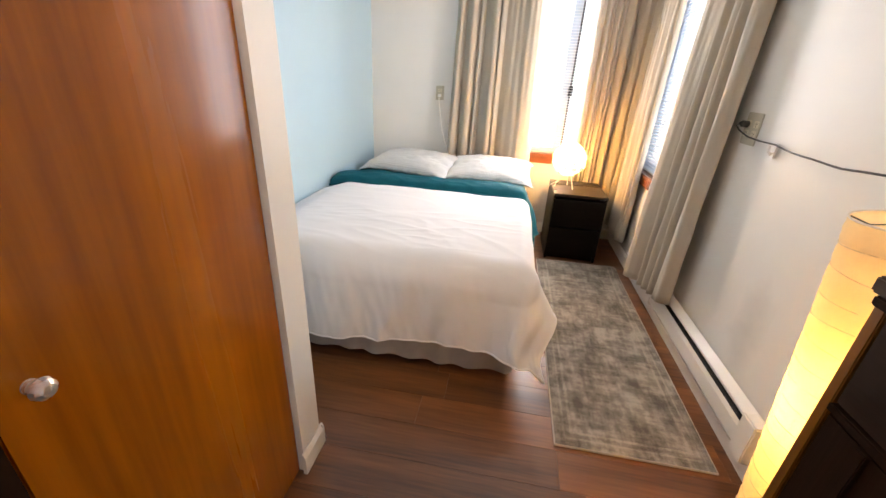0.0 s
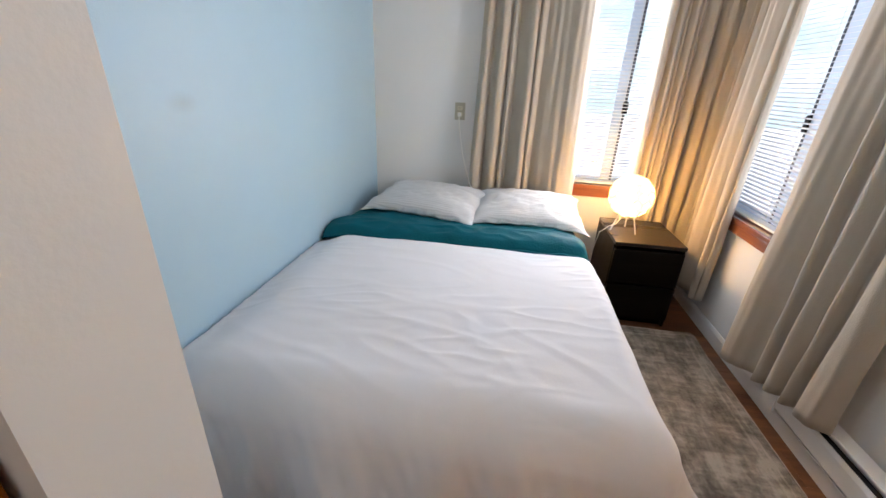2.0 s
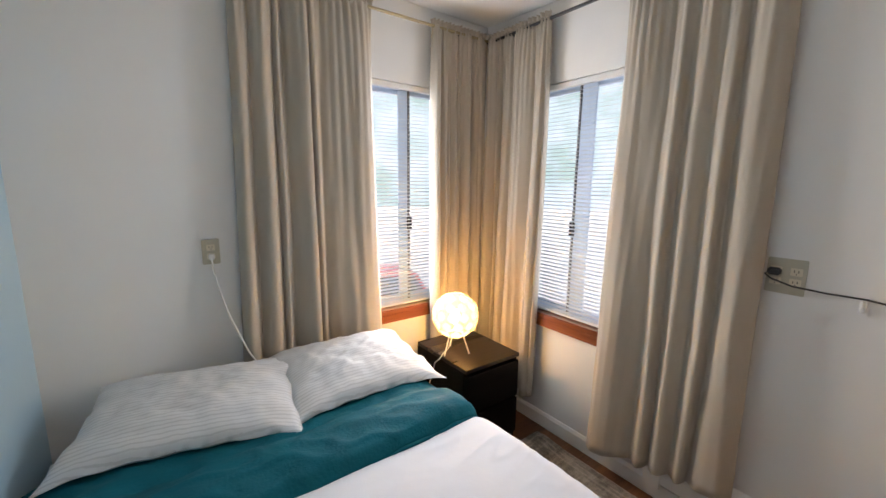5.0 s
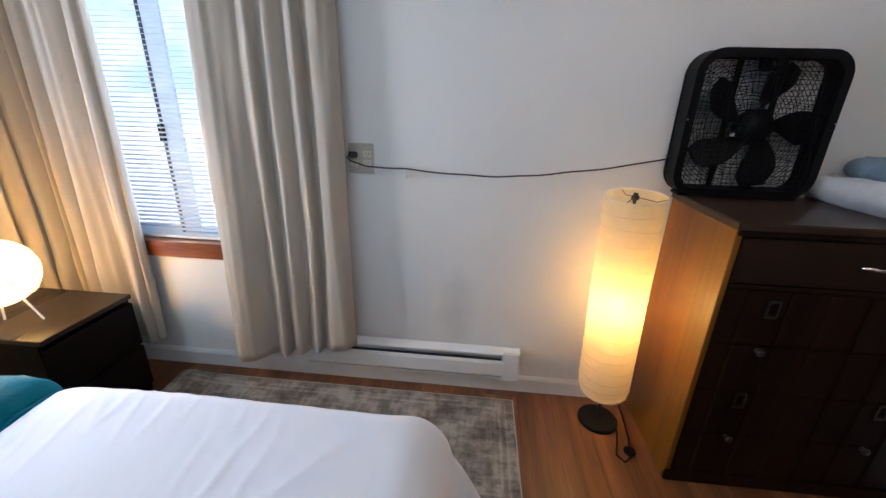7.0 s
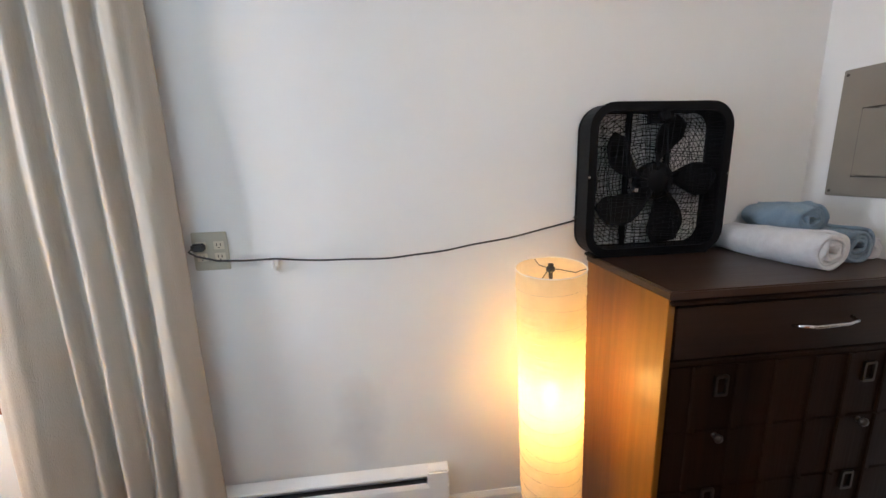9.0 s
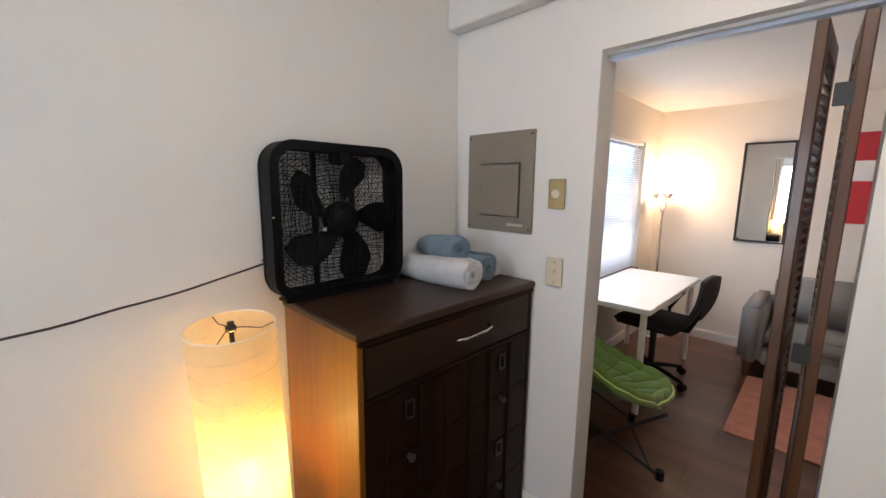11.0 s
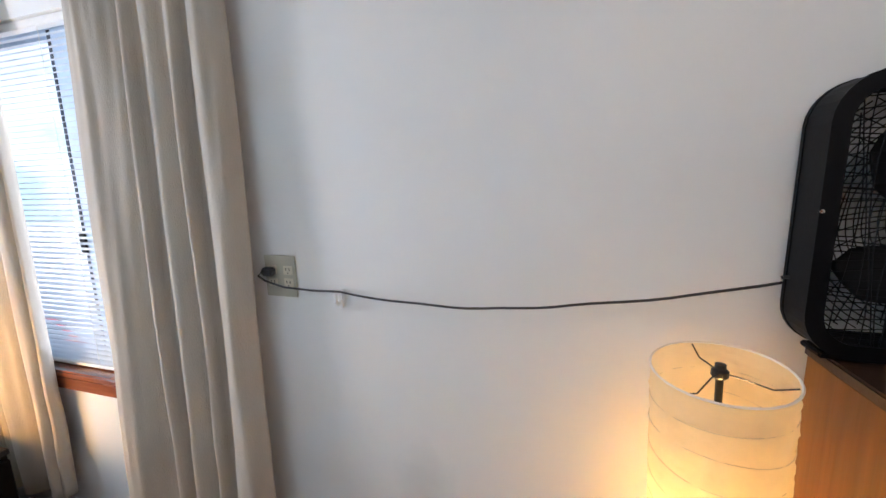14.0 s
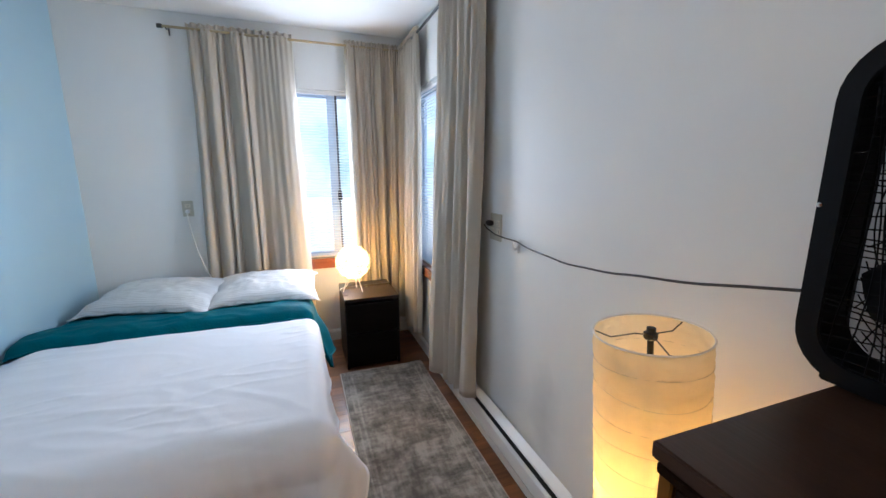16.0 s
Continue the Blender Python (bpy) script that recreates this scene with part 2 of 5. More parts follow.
M_grey_panel = material("taupe_painted_steel", (0.235, 0.205, 0.165), 0.45, vary=0.08, scale=6, bump=0.06)
M_cable = material("grey_cable", (0.035, 0.032, 0.03), 0.5, vary=0.2)
M_white_cord = material("white_cord", (0.75, 0.72, 0.66), 0.5)
M_white_plastic = material("white_plastic", (0.8, 0.79, 0.77), 0.35, vary=0.04)
M_towel_white = material("white_terry_towel", (0.86, 0.85, 0.85), 0.95, vary=0.12, scale=40, bump=0.8, bump_scale=500, sheen=0.3)
M_towel_blue = material("grey_blue_terry_towel", (0.22, 0.33, 0.42), 0.95, vary=0.2, scale=40, bump=0.8, bump_scale=500, sheen=0.3)
M_paper = material("rice_paper_shade", (0.91, 0.75, 0.47), 0.8, vary=0.08, scale=14, bump=0.5, bump_scale=45, translucent=0.42, clear=0.13)
M_shade_wire = material("shade_wire", (0.55, 0.47, 0.34), 0.6)
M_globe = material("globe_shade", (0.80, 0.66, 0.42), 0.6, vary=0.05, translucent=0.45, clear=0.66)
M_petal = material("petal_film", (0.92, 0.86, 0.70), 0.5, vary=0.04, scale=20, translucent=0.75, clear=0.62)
M_blind = material("white_blind_slat", (0.80, 0.83, 0.87), 0.4, vary=0.03, translucent=0.45)
M_alu = material("grey_aluminium_frame", (0.72, 0.83, 0.97), 0.4, metal=0.0, vary=0.1)
M_strip = material("dark_stile_strip", (0.07, 0.08, 0.10), 0.6, vary=0.2, scale=20)
M_green = material("lime_green_padded_cloth", (0.115, 0.20, 0.014), 0.8, vary=0.2, scale=10, bump=0.3, bump_scale=200, sheen=0.2)
M_sofa = material("grey_woven_sofa", (0.30, 0.28, 0.26), 0.9, vary=0.15, scale=60, bump=0.5, bump_scale=400)
M_pink = material("salmon_pink_rug_pile", (0.62, 0.28, 0.20), 0.95, vary=0.25, scale=12, bump=0.6, bump_scale=200)
M_white_table = material("white_laminate", (0.80, 0.79, 0.77), 0.35, vary=0.03)
M_living_floor = wood("living_floor_wood", (0.06, 0.025, 0.015), (0.17, 0.08, 0.045), 0.32, "x", 22, coat=0.15, per_object=0.2)
M_red = material("red_print", (0.5, 0.02, 0.03), 0.5)
M_mirror = material("mirror_silver", (0.92, 0.93, 0.93), 0.01, metal=1.0)
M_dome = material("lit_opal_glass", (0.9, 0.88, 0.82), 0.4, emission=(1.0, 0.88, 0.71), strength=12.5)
M_bulb = material("lit_bulb", (1, 0.9, 0.7), 0.4, emission=(1.0, 0.62, 0.25), strength=6)


def glass_material():
    m = bpy.data.materials.new("window_glass")
    m.use_nodes = True
    n, l = m.node_tree.nodes, m.node_tree.links
    t = n.new("ShaderNodeBsdfTransparent")
    g = n.new("ShaderNodeBsdfGlossy")
    g.inputs["Roughness"].default_value = 0.02
    mix = n.new("ShaderNodeMixShader")
    mix.inputs[0].default_value = 0.06
    l.new(t.outputs[0], mix.inputs[1])
    l.new(g.outputs[0], mix.inputs[2])
    l.new(mix.outputs[0], n["Material Output"].inputs[0])
    return m


M_glass = glass_material()

# ---- mesh helpers ----
def mesh_from(bm, name, mat, smooth=False):
    me = bpy.data.meshes.new(name)
    bm.normal_update()
    bm.to_mesh(me)
    bm.free()
    for p in me.polygons:
        p.use_smooth = smooth
    if mat:
        me.materials.append(mat)
    return me


def part(name, bm, mat, parent, label="", smooth=False):
    ob = new(name, mesh_from(bm, name, mat, smooth))
    ob.parent = parent
    if label:
        ob["label"] = label
    return ob


def thing(name, label, category, at=(0, 0, 0), rz=0, group="", kind=""):
    e = new(name)
    e.empty_display_size = 0.05
    e.matrix_world = pose(*at, 0, 0, rz)
    return tagged(e, label, category, group, kind)


def single(name, bm, mat, label, category, at=(0, 0, 0), rz=0, kind="", group="", smooth=False):
    ob = new(name, mesh_from(bm, name, mat, smooth))
    ob.matrix_world = pose(*at, 0, 0, rz)
    return tagged(ob, label, category, group, kind)


def box(x0, y0, z0, x1, y1, z1, bevel=0.0, seg=2, bm=None):
    """A box between two corners with rounded edges, added to bm."""
    b = bmesh.new()
    bmesh.ops.create_cube(b, size=1)
    for v in b.verts:
        v.co = Vector(((x0 + x1) / 2 + v.co.x * abs(x1 - x0), (y0 + y1) / 2 + v.co.y * abs(y1 - y0), (z0 + z1) / 2 + v.co.z * abs(z1 - z0)))
    if bevel:
        bmesh.ops.bevel(b, geom=b.edges[:], offset=bevel, segments=seg, affect="EDGES", clamp_overlap=True)
    return merge(bm, b)


def merge(bm, b, m=None):
    if m is not None:
        bmesh.ops.transform(b, matrix=m, verts=b.verts)
    if bm is None:
        return b
    tmp = bpy.data.meshes.new("tmp")
    b.to_mesh(tmp)
    b.free()
    bm.from_mesh(tmp)
    bpy.data.meshes.remove(tmp)
    return bm


def lathe(profile, seg=24, bm=None, at=(0, 0, 0), close=False):
    """Turn a list of (radius, z) round the z axis."""
    b = bmesh.new()
    rings = []
    for r, z in profile:
        rings.append([b.verts.new((at[0] + max(r, 1e-4) * math.cos(2 * math.pi * i / seg), at[1] + max(r, 1e-4) * math.sin(2 * math.pi * i / seg), at[2] + z)) for i in range(seg)])
    for a, c in zip(rings, rings[1:]):
        for i in range(seg):
            b.faces.new((a[i], a[(i + 1) % seg], c[(i + 1) % seg], c[i]))
    if profile[0][0] > 1e-3 and close:
        b.faces.new(rings[0][::-1])
    if profile[-1][0] > 1e-3 and close:
        b.faces.new(rings[-1])
    return merge(bm, b)


def tube(points, r, seg=8, bm=None, closed=False, r1=None):
    """A round bar along a line of points."""
    b = bmesh.new()
    pts = [Vector(p) for p in points]
    rings, n = [], len(pts)
    up = Vector((0, 0, 1))
    for i, p in enumerate(pts):
        a, c = (pts[i - 1] if i or closed else p), (pts[(i + 1) % n] if i < n - 1 or closed else p)
        d = (c - a).normalized()
        side = d.cross(up if abs(d.z) < 0.95 else Vector((1, 0, 0))).normalized()
        top = side.cross(d).normalized()
        rr = r if r1 is None else r + (r1 - r) * i / max(1, n - 1)
        rings.append([b.verts.new(p + rr * (side * math.cos(2 * math.pi * k / seg) + top * math.sin(2 * math.pi * k / seg))) for k in range(seg)])
    pairs = list(zip(rings, rings[1:])) + ([(rings[-1], rings[0])] if closed else [])
    for a, c in pairs:
        for k in range(seg):
            b.faces.new((a[k], a[(k + 1) % seg], c[(k + 1) % seg], c[k]))
    if not closed:
        b.faces.new(rings[0][::-1])
        b.faces.new(rings[-1])
    return merge(bm, b)


def sheet(f, nu, nv, bm=None, wrap=False):
    """A grid of faces; f(u, v) gives the place for u and v from 0 to 1."""
    b = bmesh.new()
    g = [[b.verts.new(f(i / nu, j / nv)) for j in range(nv + 1)] for i in range(nu if wrap else nu + 1)]
    for i in range(nu):
        for j in range(nv):
            k = (i + 1) % len(g)
            b.faces.new((g[i][j], g[k][j], g[k][j + 1], g[i][j + 1]))
    return merge(bm, b)


def rounded_rect(w, h, r, seg=6):
    """Corner points of a w by h rectangle with round corners, anticlockwise about the origin."""
    out = []
    for cx, cy, a0 in ((w / 2 - r, h / 2 - r, 0), (-w / 2 + r, h / 2 - r, 90), (-w / 2 + r, -h / 2 + r, 180), (w / 2 - r, -h / 2 + r, 270)):
        for i in range(seg + 1):
            a = radians(a0 + 90 * i / seg)
            out.append((cx + r * math.cos(a), cy + r * math.sin(a)))
    return out


def ring_solid(outer, inner, d0, d1, bm=None):
    """A frame between two outlines of as many points, from depth d0 to d1 along z."""
    b = bmesh.new()
    n = len(outer)
    L = [[b.verts.new((x, y, d)) for x, y in o] for o, d in ((outer, d0), (outer, d1), (inner, d1), (inner, d0))]
    for a, c in zip(L, L[1:] + L[:1]):
        for i in range(n):
            b.faces.new((a[i], a[(i + 1) % n], c[(i + 1) % n], c[i]))
    bmesh.ops.recalc_face_normals(b, faces=b.faces)
    return merge(bm, b)


def wall_with_hole(name, boxes, mat, label):
    """A wall of blocks butted end to end, as one mesh."""
    bm = bmesh.new()
    for bx in boxes:
        box(*bx, bm=bm)
    return single(name, bm, mat, label, "wall", kind="structure")


# ---- the place: bedroom, closet corner, doorway, living room ----
XW, YS, T = -2.30, -3.93, 0.13          # west wall, south wall, wall thickness
CN, CS, CL = 2.53, 2.36, 2.28           # ceiling at the north wall, at the south wall, in the living room
WN = (-1.10, -0.10, 0.74, 2.085)         # north window: x0, x1, sill, head
WE = (-1.30, -0.17, 0.74, 2.072)         # east window: y0, y1, sill, head
WL = (-6.62, -4.90, 0.72, 1.94)         # living window in the east wall
DX0, DX1, DZ = -1.408, -0.695, 1.985     # doorway
YL, XL = -7.06, -4.6                    # living room's far wall and west wall

wall_with_hole("wall_north", [
    (XW - T, 0, 0, WN[0], T, 2.6), (WN[0], 0, 0, WN[1], T, WN[2] - 0.03), (WN[0], 0, WN[3], WN[1], T, 2.6), (WN[1], 0, 0, T, T, 2.6)],
    M_wall, "white painted bedroom wall behind the bed")
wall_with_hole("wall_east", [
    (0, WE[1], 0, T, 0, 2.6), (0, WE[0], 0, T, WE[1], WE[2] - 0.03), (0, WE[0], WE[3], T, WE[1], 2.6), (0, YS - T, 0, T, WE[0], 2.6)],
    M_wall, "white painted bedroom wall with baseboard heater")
wall_with_hole("wall_west", [(XW - T, -2.76, 0, XW, 0, 2.6)], M_blue, "pale blue painted wall beside the bed")
wall_with_hole("wall_closet", [(XW - T, -2.76, 0, -1.605, -2.64, 2.6)], M_wall, "white wall end between closet and bed")
wall_with_hole("wall_closet_front", [(-1.75, -2.76, 2.03, -1.62, YS, 2.6), (-1.75, YS, 0, -1.62, -3.43, 2.03)], M_wall, "white wall over the closet door")
wall_with_hole("wall_closet_back", [(XW - T, YS - T, 0, XW, -2.76, 2.6)], M_wall, "plain white closet back wall")
wall_with_hole("wall_south", [
    (DX1, YS - T, 0, 0, YS, 2.6), (DX0, YS - T, DZ, DX1, YS, 2.6), (XW - T, YS - T, 0, DX0, YS, 2.6)],
    M_wall, "white painted wall with the doorway")
wall_with_hole("wall_living_east", [
    (0, WL[1], 0, T, YS - T, 2.6), (0, WL[0], 0, T, WL[1], WL[2] - 0.03), (0, WL[0], WL[3], T, WL[1], 2.6), (0, YL, 0, T, WL[0], 2.6)],
    M_living_wall, "cream painted living room wall with window")
wall_with_hole("wall_living_south", [(XL, YL - T, 0, T, YL, 2.6)], M_living_wall, "cream painted living room wall with mirror")
wall_with_hole("wall_living_west", [(XL - T, YL - T, 0, XL, YS, 2.6)], M_living_wall, "plain cream living room wall")
wall_with_hole("wall_living_north", [(XL, YS - T, 0, XW - T, YS, 2.6)], M_living_wall, "plain cream living room wall")


def ceiling_slab():
    bm = bmesh.new()
    v = [bm.verts.new(p) for p in ((XW - T, YS, CS), (T, YS, CS), (T, T, CN), (XW - T, T, CN))]
    w = [bm.verts.new(p.co + Vector((0, 0, 0.12))) for p in v]
    bm.faces.new(v[::-1])
    bm.faces.new(w)
    for i in range(4):
        bm.faces.new((v[i], v[(i + 1) % 4], w[(i + 1) % 4], w[i]))
    bmesh.ops.recalc_face_normals(bm, faces=bm.faces)
    single("ceiling", bm, M_ceiling, "white textured bedroom ceiling", "ceiling", kind="structure")


ceiling_slab()
single("ceiling_living", box(XL - T, YL - T, CL, T, YS - T, CL + 0.12), M_ceiling, "white living room ceiling", "ceiling", kind="structure")
single("beam", box(XW, YS + 0.002, 2.20, -0.001, YS + 0.075, 2.42, 0.004), M_wall, "white painted ceiling beam over the doorway", "beam", kind="structure")
single("floor", box(XL - T, YL - T, -0.12, T, T, -0.006), M_floor_base, "dark floor base under the planks", "floor", kind="structure")

# ---- windows, blinds, trim, doors ----
def window_unit(name, length, z0, z1, m, label, meet, stile, strip):
    """A sliding window in its wall opening: local x along the wall, y outwards, z up. The frame sits 8 cm deep."""
    w = thing(name, label, "window", kind="structure")
    w.matrix_world = m
    fr = bmesh.new()
    f = 0.024
    for b in ((0, .075, z0, f, .125, z1), (length - f, .075, z0, length, .125, z1), (f, .075, z0, length - f, .125, z0 + f), (f, .075, z1 - f, length - f, .125, z1)):
        box(*b, 0.003, 1, bm=fr)
    part("window_frame", fr, M_alu, w)
    for i, (a, b, y) in enumerate(((f, meet + .02, .100), (meet - .02, length - f, .088))):
        s = bmesh.new()
        t = 0.022
        for q in ((a, y - .01, z0 + f, a + t, y + .01, z1 - f), (b - t, y - .01, z0 + f, b, y + .01, z1 - f),
                  (a + t, y - .01, z0 + f, b - t, y + .01, z0 + f + t), (a + t, y - .01, z1 - f - t, b - t, y + .01, z1 - f)):
            box(*q, 0.002, 1, bm=s)
        sash = part("sash", s, M_alu, w)
        p = part("pane", box(a + t, y - .002, z0 + f + t, b - t, y + .002, z1 - f - t), M_glass, sash)
        p.visible_shadow = False
    part("meeting_stile", box(stile[0], .064, z0 + f, stile[1], .0775, z1 - f, 0.002, 1), M_alu, w, "pale aluminium meeting stile")
    # Narrow near-black strip along one edge of the meeting stile.
    part("dark_strip", box(strip - .008, .062, z0 + f, strip + .008, .0775, z1 - f, 0.002, 1), M_strip, w, "dark strip beside the meeting stile")
    part("latch", box(strip - .018, .052, z0 + .48, strip + .018, .0618, z0 + .56, 0.004), M_black_plastic, w, "dark sliding latch")
    return w


def sill_board(name, length, z, m, label):
    w = thing(name, label, "window sill", kind="structure")
    w.matrix_world = m
    part("sill_board", box(-.02, -.030, z - .028, length + .02, .075, z, 0.006), M_sill, w)
    part("apron", box(-.01, -.022, z - .085, length + .01, -.003, z - .030, 0.004), M_sill, w)
    return w


def blind(length, z0, z1, m, label, tilt, pitch=0.0215, width=0.025):
    w = thing("venetian_blind", label, "blind", group="venetian blinds")
    w.matrix_world = m
    part("headrail", box(.008, .012, z1 - .03, length - .008, .048, z1 - .002, 0.003), M_white_metal, w)
    part("bottom_rail", box(.012, .018, z0 + .006, length - .012, .044, z0 + .018, 0.003), M_white_metal, w)
    bm = bmesh.new()
    L = length - .03
    g = []
    for x in (0, L):
        row = []
        for k in range(5):
            u = k / 4 - .5
            row.append(bm.verts.new((x, u * width * math.cos(tilt), u * width * math.sin(tilt) + 0.0022 * (1 - 4 * u * u))))
        g.append(row)
    for k in range(4):
        bm.faces.new((g[0][k], g[1][k], g[1][k + 1], g[0][k + 1]))
    me = mesh_from(bm, "slat", M_blind, True)
    n = int((z1 - z0 - .06) / pitch)
    for i in range(n):
        s = new("slat", me)
        s.parent = w
        s.location = (.015, .031, z0 + .03 + i * pitch)
    for x in (.12, length / 2, length - .12):
        part("ladder_cord", tube([(x, .018, z0 + .01), (x, .018, z1 - .02)], .0009, 4), M_white_cord, w)
    part("wand", tube([(.07, .008, z1 - .03), (.075, .004, z1 - .65)], .004, 6), M_white_plastic, w)
    return w


# local frames: along the wall from the left as seen from the room, y outwards
m_n = Matrix.Translation((WN[0], 0, 0))
m_e = Matrix.Translation((0, WE[1], 0)) @ pose(0, 0, 0, 0, 0, -90)
m_l = Matrix.Translation((0, WL[1], 0)) @ pose(0, 0, 0, 0, 0, -90)
ln, le, ll = WN[1] - WN[0], WE[1] - WE[0], WL[1] - WL[0]
window_unit("window_1", ln, WN[2], WN[3], m_n, "aluminium sliding window behind white blinds", 0.495, (.457, .520), .528)
window_unit("window_2", le, WE[2], WE[3], m_e, "aluminium sliding window behind white blinds", 0.585, (.543, .632), .535)
window_unit("window_3", ll, WL[2], WL[3], m_l, "aluminium sliding window over the desk", 0.85, (.82, .89), .812)
sill_board("sill_1", ln, WN[2], m_n, "glossy red-brown wooden window sill")
sill_board("sill_2", le, WE[2], m_e, "glossy red-brown wooden window sill")
sill_board("sill_3", ll, WL[2], m_l, "glossy red-brown wooden window sill")
blind(ln, WN[2], WN[3], m_n, "white venetian blind lowered with open slats", 0.20)
blind(le, WE[2], WE[3], m_e, "white venetian blind lowered with open slats", 0.20)
blind(ll, WL[2], WL[3], m_l, "white venetian blind lowered over the desk", 0.55)


def baseboard(x0, y0, x1, y1, side, z=0.0, h=0.095, d=0.013):
    """A skirting board along a wall from one point to another; side: 1 when the room lies to the left of that way."""
    a, b = Vector((x0, y0, 0)), Vector((x1, y1, 0))
    L = (b - a).length
    prof = ((0, 0), (d, 0), (d, h - .02), (d * .55, h - .006), (d * .3, h), (0, h))
    bm = bmesh.new()
    r = [[bm.verts.new((s, side * (p + .001), z + q)) for p, q in prof] for s in (0, L)]
    for k in range(len(prof)):
        bm.faces.new((r[0][k], r[1][k], r[1][(k + 1) % 6], r[0][(k + 1) % 6]))
    bm.faces.new(r[0])
    bm.faces.new(r[1][::-1])
    bmesh.ops.recalc_face_normals(bm, faces=bm.faces)
    ob = single("baseboard", bm, M_trim, "white painted wooden baseboard along the wall", "baseboard", kind="structure")
    ob.matrix_world = Matrix.Translation(a) @ pose(0, 0, 0, 0, 0, math.degrees(math.atan2(y1 - y0, x1 - x0)))


baseboard(0, YS, 0, 0, 1)
baseboard(0, 0, XW, 0, 1)
baseboard(XW, 0, XW, -2.64, 1)
baseboard(XW, -2.64, -1.592, -2.64, 1)
baseboard(-1.605, -2.627, -1.605, -2.773, 1)
baseboard(DX1, YS, 0, YS, 1)
baseboard(DX1, YS - T - .013, DX1, YS + .013, 1)
baseboard(0, YL, 0, YS - T, 1)
baseboard(XL, YL, 0, YL, 1)
baseboard(0, YS - T, DX1, YS - T, 1)


def door_head_track():
    t = thing("door_track", "grey metal sliding track under the lintel", "track", kind="structure")
    part("rail", box(DX0, -4.03, DZ - .022, DX1, -3.995, DZ - .001, 0.002), M_alu, t)
    part("stop", box(DX0, -3.985, DZ - .012, DX1, -3.965, DZ - .001, 0.002), M_trim, t)


door_head_track()


def louvred_bifold():
    d = thing("bifold_door", "brown wooden louvred bifold door folded open", "door", kind="structure")
    W, H, th = 0.33, 1.93, 0.028
    for i, (x, y, a) in enumerate(((-1.278, -3.985, -93.0), (-1.368, -3.985, -88.0))):
        m = Matrix.Translation((x, y, .02)) @ pose(0, 0, 0, 0, 0, a)
        fr = bmesh.new()
        for q in ((0, 0, 0, .045, th, H), (W - .045, 0, 0, W, th, H), (.045, 0, 0, W - .045, th, .11), (.045, 0, .95, W - .045, th, 1.03), (.045, 0, H - .07, W - .045, th, H)):
            box(*q, 0.003, 1, bm=fr)
        fr.transform(m)
        p = part("door_panel", fr, M_bifold, d)
        sl = mesh_from(box(.045, -.001, -.003, W - .045, th + .001, .003, 0.001, 1), "louvre", M_bifold)
        for lo, hi in ((.13, .94), (1.05, H - .08)):
            z = lo
            while z < hi:
                s = new("louvre", sl)
                s.parent = p
                s.matrix_basis = m @ Matrix.Translation((0, th / 2, z)) @ pose(0, 0, 0, 42, 0, 0) @ Matrix.Translation((0, -th / 2, 0))
                z += .032
    for z in (.22, 1.0, 1.72):
        part("hinge", box(-1.345, -3.985, z, -1.305, -3.980, z + .06, 0.002), M_black_steel, d, "small dark steel hinge")


louvred_bifold()


def closet_door():
    d = thing("closet_door", "orange-brown varnished plywood closet door with clear knob", "door", kind="structure")
    part("door_panel", box(-1.655, -3.372, .012, -1.622, -2.766, 2.02, 0.003), M_closet, d)
    part("edge_trim", box(-1.668, -3.424, 0, -1.612, -3.376, 2.03, 0.003), M_dresser, d, "dark brown wooden jamb")
    k = lathe([(0.0, .036), (.009, .035), (.015, .029), (.017, .021), (.014, .013), (.007, .010), (.007, .003), (.011, .002), (.011, 0)], 16)
    k.transform(Matrix.Translation((-1.622, -3.322, .915)) @ pose(0, 0, 0, 0, 90, 0))
    part("knob", k, M_knob, d, "clear faceted knob")


M_knob = material("clear_acrylic", (0.9, 0.9, 0.9), 0.05, spec=0.8)
M_knob.node_tree.nodes["Principled BSDF"].inputs["Transmission Weight"].default_value = 0.85
closet_door()

# ---- bed and bedding ----
BX0, BX1, BY0, BY1 = -2.265, -0.90, -2.10, -0.14      # mattress


def nz(x, y, z=0.0):
    return noise.noise(Vector((x, y, z)))


def drape(s, t, s1, t1, top, flare, out, foot=0.075):
    """Cloth laid flat up to s1 and t1 and hanging over those edges; s runs to the right, t to the foot."""
    dx, dy = max(0.0, s - s1), max(0.0, t - t1)
    d = math.hypot(dx, dy)
    if d < 1e-6:
        return s, t, top
    ux, uy = dx / d, dy / d
    r = 0.075 + (foot - 0.075) * uy * uy
    arc = r * math.pi / 2
    if d < arc:
        a = d / r
        o, dz = r * math.sin(a), r * (1 - math.cos(a))
    else:
        o, dz = r + (d - arc) * flare, r + (d - arc) * math.sqrt(1 - flare * flare)
    return min(s, s1) + ux * o * out, min(t, t1) + uy * o * out, top - dz


